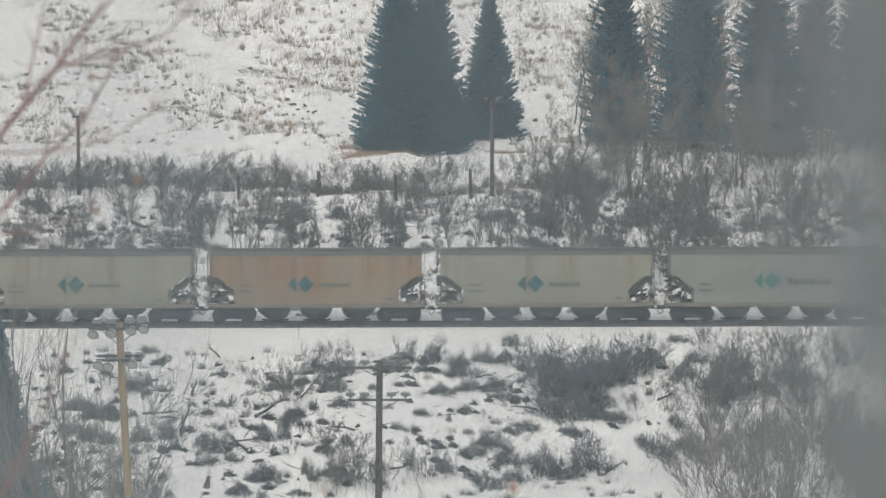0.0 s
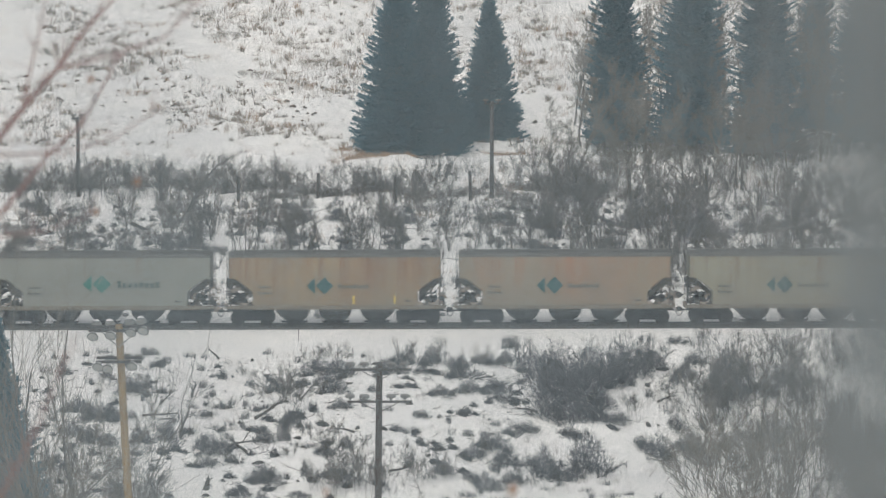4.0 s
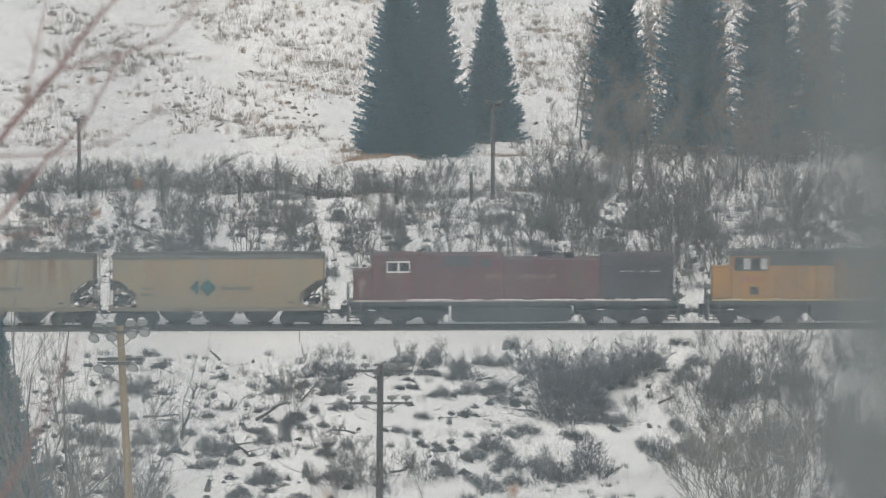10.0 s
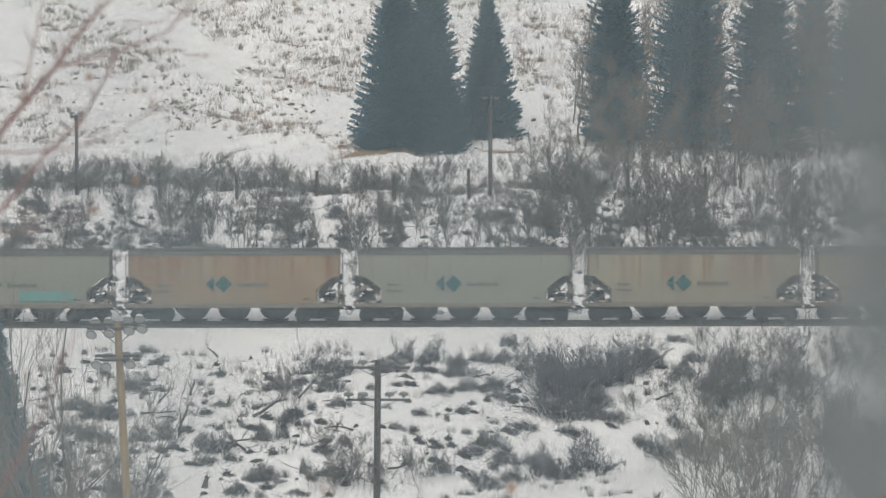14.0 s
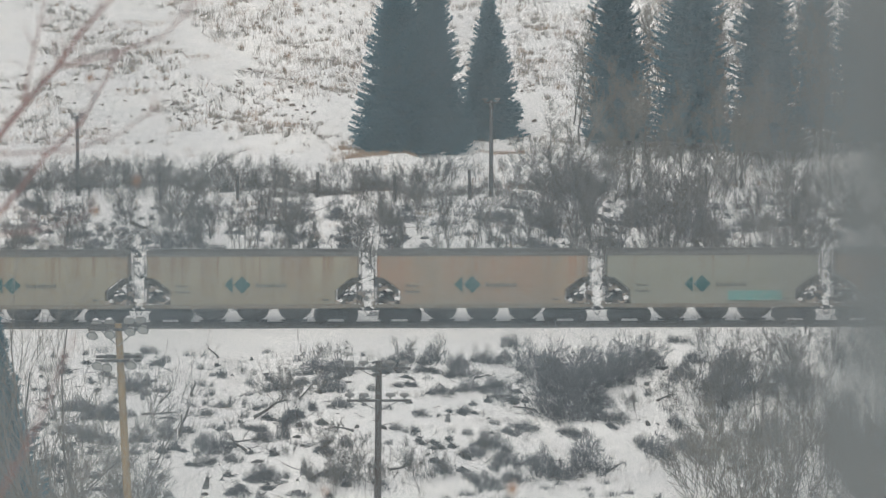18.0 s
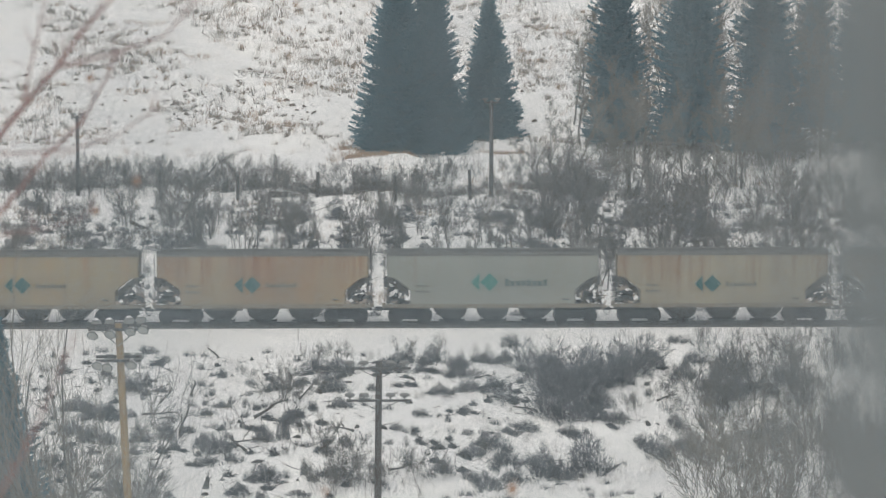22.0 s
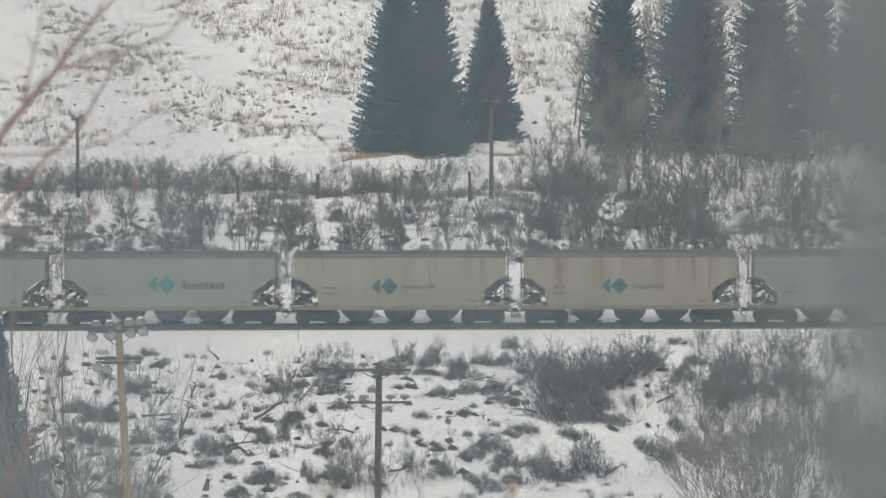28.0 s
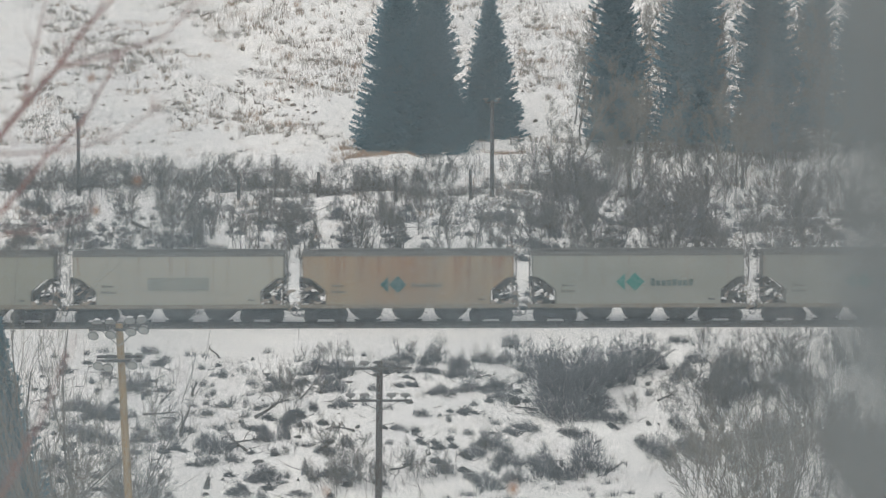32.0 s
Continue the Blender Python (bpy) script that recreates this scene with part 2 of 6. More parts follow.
def ground_z(x, y):
    x, y = np.asarray(x, float), np.asarray(y, float)
    toe = np.clip(262 + (x - 1.35) * 1.1, 250, 279)
    near = ramp(y, [-400, 0, 20, 60, 120, 190, 240], [40, 23.2, 19.5, 9, -3, -6, -6.0])
    k = np.clip((y - toe) / (291.5 - toe), 0, 1)
    slope = -6 + 5.72 * k ** 0.85
    hill = ramp(y, [296, 303, 305, 311, 318, 330, 345, 362, 380, 400, 440, 520, 700, 1200, 4000],
                [-0.06, -0.04, 0.25, 1.5, 3.1, 4.2, 5.15, 6.0, 6.95, 9.3, 17.2, 32, 55, 85, 120])
    z = np.where(y < 240, near, np.where(y < 291.5, slope, np.where(y < 296, -0.28 + 0.22 * (y - 291.5) / 4.5, hill)))
    amp = np.where(y < 290, np.clip((290 - y) / 8, 0, 1) * np.clip((y - toe) / 4, 0.12, 1), np.where(y < 306, 0, np.clip((y - 306) / 8, 0, 1)))
    z = z + amp * rumple(x, y) * np.where(y > 360, 1.6, 1.0) + np.where(y > 385, 0.5 * np.sin(0.19 * x + 0.8) * np.sin(0.11 * y), 0)
    return z


def ground_material():
    m = mat("snowy_ground", (0.80, 0.80, 0.795), 0.75, 0, (0.71, 0.72, 0.73), 0.12, (1, 1, 1), 0.35, 0.9)
    n, l = m.node_tree.nodes, m.node_tree.links
    b = n["Principled BSDF"]
    base = b.inputs["Base Color"].links[0].from_socket
    co = n.new("ShaderNodeTexCoord")

    def stain(stretch, scale, lo, hi, top, colour, base):
        mp = n.new("ShaderNodeMapping")
        mp.inputs["Scale"].default_value = stretch
        l.new(co.outputs["Object"], mp.inputs[0])
        t = n.new("ShaderNodeTexNoise")
        t.inputs["Scale"].default_value, t.inputs["Detail"].default_value, t.inputs["Roughness"].default_value = scale, 8, 0.65
        l.new(mp.outputs[0], t.inputs["Vector"])
        r = n.new("ShaderNodeMapRange")
        r.inputs["From Min"].default_value, r.inputs["From Max"].default_value, r.inputs["To Max"].default_value = lo, hi, top
        l.new(t.outputs[0], r.inputs[0])
        up = n.new("ShaderNodeMapRange")
        up.inputs["From Min"].default_value, up.inputs["From Max"].default_value = 306, 318
        l.new(parts.outputs["Y"], up.inputs[0])
        both = n.new("ShaderNodeMath")
        both.operation = "MULTIPLY"
        l.new(r.outputs[0], both.inputs[0])
        l.new(up.outputs[0], both.inputs[1])
        mx = n.new("ShaderNodeMix")
        mx.data_type = "RGBA"
        l.new(both.outputs[0], mx.inputs["Factor"])
        l.new(base, mx.inputs["A"])
        mx.inputs["B"].default_value = (*colour, 1)
        return mx.outputs["Result"]

    parts = n.new("ShaderNodeSeparateXYZ")
    l.new(co.outputs["Object"], parts.inputs[0])
    out = stain((1, 0.5, 1), 0.35, 0.58, 0.76, 0.3, (0.42, 0.35, 0.28), base)
    out = stain((1, 0.45, 1), 1.3, 0.62, 0.72, 0.4, (0.24, 0.21, 0.185), out)
    l.new(out, b.inputs["Base Color"])
    return m


def build_ground():
    xs = np.concatenate([[-3000, -1500, -800, -450, -250, -150, -100, -70, -55], np.arange(-45, 45.01, 0.6), [55, 70, 100, 150, 250, 450, 800, 1500, 3000]])
    ys = np.concatenate([[-2500, -900, -400, -150, -40], np.arange(0, 235, 9.0), np.arange(236, 312, 0.6), np.arange(312, 450, 0.8), np.arange(455, 560, 7), [600, 700, 900, 1200, 2000, 4500]])
    gx, gy = np.meshgrid(xs, ys)
    gz = ground_z(gx, gy)
    v = np.stack([gx, gy, gz], axis=2).reshape(-1, 3)
    w, h = len(xs), len(ys)
    i = (np.arange(h - 1)[:, None] * w + np.arange(w - 1)[None, :]).reshape(-1)
    f = np.stack([i, i + 1, i + w + 1, i + w], axis=1)
    me = raw("ground", v.tolist(), f.tolist(), True)
    me.materials.append(ground_material())
    tagged(new("ground", me), "snow-covered valley side with dry grass showing through", "ground", kind="structure")


build_ground()

# ---- railway track ----
TRACK_Y, RAIL_Z = 300.0, 0.2


def build_track():
    bed = prism([(-420, -0.45), (-420, -0.2), (420, -0.2), (420, -0.45)], -1.5, 1.5)
    for v in bed.verts:
        if v.co.z > -0.25:
            v.co.y *= 0.86
    ob = part("ballast_bed", bed, BALLAST)
    ob.matrix_basis = pose(0, TRACK_Y, RAIL_Z)
    tagged(ob, "dark crushed-stone ballast bed dusted with snow", "ballast", kind="structure")
    snow = part("snow_strip", prism([(-420, -0.25), (-420, -0.15), (420, -0.15), (420, -0.25)], -0.55, 0.6), SNOW)
    snow.matrix_basis = pose(0, TRACK_Y, RAIL_Z)
    tagged(snow, "packed white snow lying between the rails", "snow", kind="structure")
    outline = [(-0.07, -0.18), (0.07, -0.18), (0.07, -0.165), (0.012, -0.14), (0.012, -0.045), (0.036, -0.035), (0.036, 0), (-0.036, 0), (-0.036, -0.035), (-0.012, -0.045), (-0.012, -0.14), (-0.07, -0.165)]
    for y in (-0.752, 0.752):
        bm = bmesh.new()
        f = bm.faces.new([bm.verts.new((-420, a, z)) for a, z in outline])
        r = bmesh.ops.extrude_face_region(bm, geom=[f])
        bmesh.ops.translate(bm, vec=(840, 0, 0), verts=[v for v in r["geom"] if isinstance(v, bmesh.types.BMVert)])
        bmesh.ops.recalc_face_normals(bm, faces=bm.faces)
        ob = part("rail", bm, RAILMAT)
        ob.matrix_basis = pose(0, TRACK_Y + y, RAIL_Z)
        tagged(ob, "rusty brown steel rail on wooden ties", "rail", "rails", "structure")
    tie = boxes((-0.115, 0.115, -1.28, 1.28, -0.35, -0.185), bevel=0.01)
    me = bpy.data.meshes.new("tie")
    tie.to_mesh(me)
    tie.free()
    me.materials.append(TIEWOOD)
    root = thing("track_ties", "row of dark wooden railway ties under the rails", "railway ties", pose(0, TRACK_Y, RAIL_Z), kind="structure")
    for k in range(-65, 66):
        t = part("tie", me, None, root)
        t.matrix_basis = pose(k * 0.54, 0, 0)


build_track()


# ---- train ----
def lathe_wheelset(radius, name):
    """Two flanged wheels on their axle, turned about y."""
    prof = [(0.0, 0.09), (0.09, 0.09), (0.10, 0.14), (0.11, radius * 0.42), (0.085, radius * 0.84), (0.125, radius * 0.9), (0.125, radius * 0.99), (0.02, radius), (0.01, radius + 0.03), (-0.02, radius + 0.03), (-0.02, radius * 0.86), (0.05, radius * 0.8), (0.06, radius * 0.4), (-0.02, 0.14), (-0.02, 0.09)]
    bm = bmesh.new()
    n = 24
    for side in (-1, 1):
        rings = []
        for y, r in prof:
            rings.append([bm.verts.new((math.cos(a * 2 * math.pi / n) * r, side * (0.715 + y), math.sin(a * 2 * math.pi / n) * r)) for a in range(n)])
        for p, q in zip(rings, rings[1:]):
            for a in range(n):
                bm.faces.new((p[a], p[(a + 1) % n], q[(a + 1) % n], q[a]))
        bm.faces.new(rings[0])
    rod(bm, (0, -1.02, 0), (0, 1.02, 0), 0.085, None, 10)
    # web holes make the turning show
    for side in (-1, 1):
        for k in range(3):
            a = k * 2.094
            rod(bm, (math.cos(a) * radius * 0.6, side * 0.80, math.sin(a) * radius * 0.6), (math.cos(a) * radius * 0.6, side * 0.83, math.sin(a) * radius * 0.6), 0.05, None, 6)
    bmesh.ops.recalc_face_normals(bm, faces=bm.faces)
    me = bpy.data.meshes.new(name)
    bm.to_mesh(me)
    bm.free()
    me.materials.append(WHEEL)
    return me


HOPPER_WHEEL = lathe_wheelset(0.455, "wheelset")
LOCO_WHEEL = lathe_wheelset(0.53, "wheelset")


def wheelset(mesh, parent, x, z):
    w = part("wheelset", mesh, None, parent)
    w.matrix_parent_inverse = Matrix.Translation((x, 0, z))
    return w


def hopper_truck(parent, x):
    t = part("truck", boxes((-0.16, 0.16, -1.0, 1.0, 0.42, 0.72), (-0.35, 0.35, -0.3, 0.3, 0.7, 0.86), bevel=0.03), STEEL, parent)
    t.location.x = x
    for s in (-1, 1):
        pts = [(-1.08, 0.46), (-1.08, 0.60), (-0.75, 0.66), (-0.42, 0.84), (0.42, 0.84), (0.75, 0.66), (1.08, 0.60), (1.08, 0.46), (0.98, 0.38), (0.8, 0.38), (0.6, 0.38), (0.4, 0.28), (-0.4, 0.28), (-0.6, 0.38), (-0.8, 0.38), (-0.98, 0.38)]
        f = part("side_frame", prism(pts, s * 0.98 - 0.07, s * 0.98 + 0.07, 0.015), STEEL, t)
        part("spring_nest", rods(*[((a, s * 1.07, 0.3), (a, s * 1.07, 0.6), 0.07) for a in (-0.22, 0, 0.22)], sides=10), STEEL, t)
        for a in (-0.89, 0.89):
            part("bearing_cap", rods(((a, s * 1.02, 0.455), (a, s * 1.14, 0.455), 0.12), sides=12), WHEEL, t)
    for a in (-0.89, 0.89):
        wheelset(HOPPER_WHEEL, t, a, 0.455)
    return t


def ringbody(levels, rounded=0.12):
    """A closed hull from rows of height, half length and half width."""
    bm = bmesh.new()
    rings = []
    for z, lx, wy in levels:
        r = min(rounded, wy * 0.5)
        pts = []
        for sx, sy, flip in ((1, -1, 0), (1, 1, 1), (-1, 1, 0), (-1, -1, 1)):
            a, b = (sx * (lx - r), sy * wy), (sx * lx, sy * (wy - r))
            c = (sx * (lx - 0.3 * r), sy * (wy - 0.3 * r))
            pts += [a, c, b] if not flip else [b, c, a]
        rings.append([bm.verts.new((p[0], p[1], z)) for p in pts])
    n = len(rings[0])
    for p, q in zip(rings, rings[1:]):
        for a in range(n):
            bm.faces.new((p[a], p[(a + 1) % n], q[(a + 1) % n], q[a]))
    bm.faces.new(rings[0])
    bm.faces.new(rings[-1])
    bmesh.ops.recalc_face_normals(bm, faces=bm.faces)
    return bm


def bars(x0, x1, z, h, count, y, seed):
    """A line of lettering as a row of plain bars."""
    rnd = random.Random(seed)
    bm = bmesh.new()
    step = (x1 - x0) / count
    for k in range(count):
        hh = h * (1.0 if k == 0 else rnd.choice((0.7, 0.7, 0.75, 0.9)))
        box(bm, x0 + k * step, x0 + (k + 0.78) * step, y - 0.004, y + 0.004, z - h / 2, z - h / 2 + hh)
    return bm


def lump(parent, x, y, z, size, rnd):
    """An uneven cake of snow."""
    bm = bmesh.new()
    bmesh.ops.create_icosphere(bm, subdivisions=2, radius=1.0)
    a, b, c, tilt = rnd.uniform(0, 6), rnd.uniform(0, 6), rnd.uniform(0.6, 1.9), rnd.uniform(-0.8, 0.8)
    for v in bm.verts:
        k = size * (1 + 0.45 * math.sin(3.3 * v.co.x + a) * math.cos(2.7 * v.co.z + b) + 0.35 * math.sin(6 * v.co.z + a + 4 * v.co.x))
        v.co = Vector((x + v.co.x * k * c, y + v.co.y * k * 0.4, z + v.co.z * k * 0.7 + tilt * v.co.x * k))
    part("snow_patch", bm, SNOW if rnd.random() < 0.5 else DIRTYSNOW, parent, "lump of snow stuck to the end gear")


def hopper_car(big_logo):
    """A three-bay covered hopper, built about its middle on the rail top."""
    car = thing("hopper_car", "", "freight car")
    top = 4.55
    body = part("body", ringbody([(1.26, 5.14, 1.42), (2.05, 5.14, 1.48), (2.14, 5.2, 1.49), (2.82, 6.06, 1.52), (2.9, 6.22, 1.52), (2.94, 6.57, 1.53), (3.6, 6.57, 1.54), (4.2, 6.57, 1.5), (4.32, 6.57, 1.45)]), None, car)
    part("roof", ringbody([(4.31, 6.6, 1.47), (4.36, 6.6, 1.47), (4.47, 6.59, 1.1), (4.53, 6.58, 0.6), (top, 6.55, 0.3)]), ROOF, car, "flat grey weathered roof")
    part("hatch_trough", boxes((-5.6, 5.6, -0.3, 0.3, top - 0.01, top + 0.05), bevel=0.015), ROOF, car)
    for s in (-1, 1):
        part("roof_walkway", boxes((-6.5, 6.5, s * 0.62 - 0.2, s * 0.62 + 0.2, 4.56, 4.58)), ROOF, car)
        part("side_sill", prism([(-6.85, 1.06), (-6.85, 1.20), (-6.3, 1.262), (6.3, 1.262), (6.85, 1.20), (6.85, 1.06), (5.4, 1.0), (-5.4, 1.0)], s * 1.44 - 0.05, s * 1.44 + 0.05, 0.01), SILL, car)
        part("top_chord", boxes((-6.6, 6.6, s * 1.5 - 0.02, s * 1.5 + 0.03, 4.24, 4.32), bevel=0.01), ROOF, car)
    part("centre_sill", boxes((-6.9, -4.0, -0.25, 0.25, 0.78, 1.12), (4.0, 6.9, -0.25, 0.25, 0.78, 1.12), (-4.0, 4.0, -0.25, 0.25, 1.0, 1.24), bevel=0.02), BAY, car)
    # hopper bays with their discharge gates
    inner = ((0.1, 0.5), (0.24, 0.52), (0.4, 0.76), (0.6, 0.9), (0.84, 1.0), (1.27, 1.04))
    outer = ((0.1, 0.37), (0.24, 0.42), (0.4, 0.62), (0.6, 0.84), (0.84, 1.05), (1.27, 1.2))
    for x, west, east in ((-2.6, outer, inner), (0, inner, inner), (2.6, inner, outer)):
        bm = bmesh.new()
        rings = []
        for (z, a), (_, b), w in zip(west, east, (0.6, 0.62, 0.85, 1.05, 1.3, 1.38)):
            rings.append([bm.verts.new(p) for p in ((x - a, -w, z), (x + b, -w, z), (x + b, w, z), (x - a, w, z))])
        for p, q in zip(rings, rings[1:]):
            for a in range(4):
                bm.faces.new((p[a], p[(a + 1) % 4], q[(a + 1) % 4], q[a]))
        bm.faces.new(rings[0][::-1])
        bm.faces.new(rings[-1])
        bay = part("hopper_bay", bm, BAY, car)
        part("discharge_gate", boxes((x - west[1][1] - 0.36, x + east[1][1] + 0.36, -0.75, -0.62, 0.2, 0.25), (x - west[1][1] - 0.3, x + east[1][1] + 0.3, -0.6, 0.6, 0.12, 0.16), bevel=0.01), STEEL, bay)
        part("gate_pinion", rods(((x + east[1][1] + 0.3, -0.8, 0.24), (x + east[1][1] + 0.3, -0.6, 0.24), 0.06), sides=8), STEEL, bay)
    for e in (-1, 1):
        # open end: platform, posts, ladder and slope sheet braces
        part("end_platform", boxes((min(e * 5.2, e * 6.85), max(e * 5.2, e * 6.85), -1.36, 1.36, 1.1, 1.16)), CAGE, car)
        for s in (-1, 1):
            part("corner_post", boxes((e * 6.5 - 0.05, e * 6.5 + 0.05, s * 1.42 - 0.04, s * 1.42 + 0.04, 1.2, 3.1), bevel=0.008), CAGE, car)
            rows = [((e * 6.72, s * 1.1, z), (e * 6.72, s * 1.5, z), 0.014) for z in np.arange(1.4, 4.3, 0.36)]
            rows += [((e * 6.72, s * 1.1, 1.15), (e * 6.72, s * 1.1, 4.4), 0.018), ((e * 6.72, s * 1.5, 1.15), (e * 6.72, s * 1.5, 4.4), 0.018)]
            part("ladder", rods(*rows, sides=5), CAGE, car)
            part("end_brace", rods(((e * 5.5, s * 0.7, 1.16), (e * 6.3, s * 0.75, 2.7), 0.045), sides=6), CAGE, car)
        part("coupler", boxes((min(e * 6.8, e * 7.13), max(e * 6.8, e * 7.13), -0.09, 0.09, 0.78, 0.95), (min(e * 6.98, e * 7.15), max(e * 6.98, e * 7.15), -0.16, 0.13, 0.74, 1.0), bevel=0.02), STEEL, car)
        hose = [((e * 6.9 + e * 0.24 * k / 5, -0.3, 0.82 - 0.35 * math.sin(math.pi * 0.5 * k / 5)), (e * 6.9 + e * 0.24 * (k + 1) / 5, -0.3, 0.82 - 0.35 * math.sin(math.pi * 0.5 * (k + 1) / 5)), 0.03) for k in range(5)]
        part("air_hose", rods(*hose, sides=6), STEEL, car)
    part("brake_wheel", rods(((6.75, -0.45, 2.3), (6.79, -0.45, 2.3), 0.27), sides=14), STEEL, car)
    part("brake_cylinder", rods(((5.75, -0.6, 1.42), (6.35, -0.6, 1.42), 0.2), sides=10), STEEL, car)
    part("brake_valve", boxes((5.55, 5.95, -1.1, -0.7, 1.25, 1.6), bevel=0.05), CAGE, car)
    part("brake_lever", rods(((5.5, -1.0, 1.3), (6.45, -1.0, 2.3), 0.05), sides=6), STEEL, car)
    part("reservoir", rods(((5.6, 0.55, 1.6), (6.3, 0.55, 1.6), 0.3), sides=10), STEEL, car)
    part("air_tank", rods(((-6.3, -0.5, 1.5), (-5.5, -0.5, 1.5), 0.26), sides=10), STEEL, car)
    part("tool_box", boxes((-6.2, -5.85, -1.15, -0.8, 1.25, 1.5), bevel=0.03), CAGE, car)
    for e in (-1, 1):
        part("slope_rib", prism([(e * 5.22, 1.65), (e * 5.22, 2.05), (e * 6.5, 3.06), (e * 6.5, 2.6)], -0.9, -0.84), CAGE, car)
        part("slope_rib", prism([(e * 5.22, 1.65), (e * 5.22, 2.05), (e * 6.5, 3.06), (e * 6.5, 2.6)], 0.5, 0.56), CAGE, car)
        part("snow_patch", boxes((e * 6.3 - 0.35, e * 6.3 + 0.35, -1.1, 0.6, 1.16, 1.24), bevel=0.03), SNOW, car, "snow lying on the end platform")
    for x0, x1, w, z0, z1 in ((-6.62, -5.5, 0.35, 1.16, 2.25), (-6.8, -6.45, 0.6, 2.27, 2.85), (5.24, 5.6, 0.6, 1.16, 2.0), (6.45, 6.8, 0.5, 1.16, 1.85), (6.5, 6.66, 0.9, 2.35, 2.95)):
        part("end_cabinet", boxes((x0, x1, -w, w, z0, z1), bevel=0.04), STEEL, car)
    for x, z, w in ((-6.15, 2.29, 0.22), (-5.72, 2.28, 0.12), (6.6, 1.89, 0.14), (5.42, 2.03, 0.12)):
        part("snow_patch", boxes((x - w, x + w, -0.3, 0.25, z - 0.05, z + 0.06), bevel=0.03), SNOW, car, "snow lying on the end gear")
    # wind-blown snow stuck in lumps to the end gear and slope sheets
    rnd = random.Random(str(big_logo))
    for e in (-1, 1):
        for k in range(20 if e > 0 else 15):
            px = rnd.uniform(5.25, 6.95)
            top_z = min(2.75, 1.3 + max(0.0, px - 5.1) * 1.35)
            pz = rnd.uniform(1.25, max(1.35, top_z))
            lump(car, e * px, -1.3 + rnd.uniform(-0.08, 0.35), pz, rnd.uniform(0.05, 0.19), rnd)
        for z in (1.0, 1.25):
            lump(car, e * rnd.uniform(6.6, 7.0), -0.9, z, rnd.uniform(0.1, 0.18), rnd)
    for x in (-5.15, 5.15):
        hopper_truck(car, x)
    # painted marks on the near side
    y = -1.549
    if big_logo == "none":
        part("painted_over_panel", boxes((-1.9, 1.9, y - 0.004, y + 0.004, 2.15, 2.95)), MARK_PALE, car, "greyish panel where the marks were painted over")
    else:
        dx, r, ltx = (-0.2, 0.57, 2.72) if big_logo else (-0.65, 0.54, 1.95)
        zc = 2.62 if big_logo else 2.48
        part("logo_diamond", prism([(dx - r, zc), (dx, zc - r), (dx + r, zc), (dx, zc + r)], y - 0.004, y + 0.004), TEAL if big_logo else DULLTEAL, car, "teal painted diamond")
        part("logo_triangle", prism([(dx - r * 2.05, zc), (dx - r * 1.1, zc - r * 0.95), (dx - r * 1.1, zc + r * 0.95)], y - 0.004, y + 0.004), TEAL if big_logo else DULLTEAL, car, "teal painted triangle")
        x0 = dx + r + (0.38 if big_logo else 0.3)
        part("lettering", bars(x0, x0 + ltx, zc - 0.02, 0.46 if big_logo else 0.3, 8, y, 3), LETTER if big_logo else MARK, car)
    part("stencil_line", bars(-4.75, -3.95, 2.42, 0.17, 4, y, 5), MARK, car)
    part("stencil_line", bars(-4.8, -3.85, 2.05, 0.17, 5, y, 6), MARK, car)
    part("stencil_block", bars(4.35, 4.75, 1.55, 0.13, 3, y + 0.03, 7), STEEL, car)
    return car


MARK_PALE = mat("grey_overpaint", (0.125, 0.14, 0.137), 0.6, 0, (0.165, 0.172, 0.158), 0.8)
GRIME = (0.165, 0.15, 0.123)
RUST = (0.13, 0.055, 0.025)
PALE = weathered("pale_hopper_paint", (0.225, 0.222, 0.172), RUST, 0.35, GRIME)
STREAK = weathered("rust_streaked_paint", (0.235, 0.22, 0.165), RUST, 0.85, GRIME)
OCHRE = weathered("ochre_hopper_paint", (0.225, 0.188, 0.118), (0.24, 0.11, 0.035), 0.4, GRIME, 0.25)
ORANGE = weathered("rust_orange_paint", (0.25, 0.198, 0.122), (0.15, 0.058, 0.022), 1.0, GRIME, 0.75)
PINK = weathered("pinkish_rust_paint", (0.235, 0.2, 0.15), (0.24, 0.105, 0.05), 0.7, GRIME, 0.6)
GREY = weathered("grey_green_hopper_paint", (0.18, 0.19, 0.162), RUST, 0.12, (0.195, 0.195, 0.17))
CLEAN = weathered("clean_grey_hopper_paint", (0.165, 0.176, 0.162), RUST, 0.0, (0.215, 0.222, 0.205))
PALEGREY = weathered("pale_grey_hopper_paint", (0.25, 0.25, 0.222), RUST, 0.15, (0.225, 0.22, 0.195))

PITCH_M = 14.28
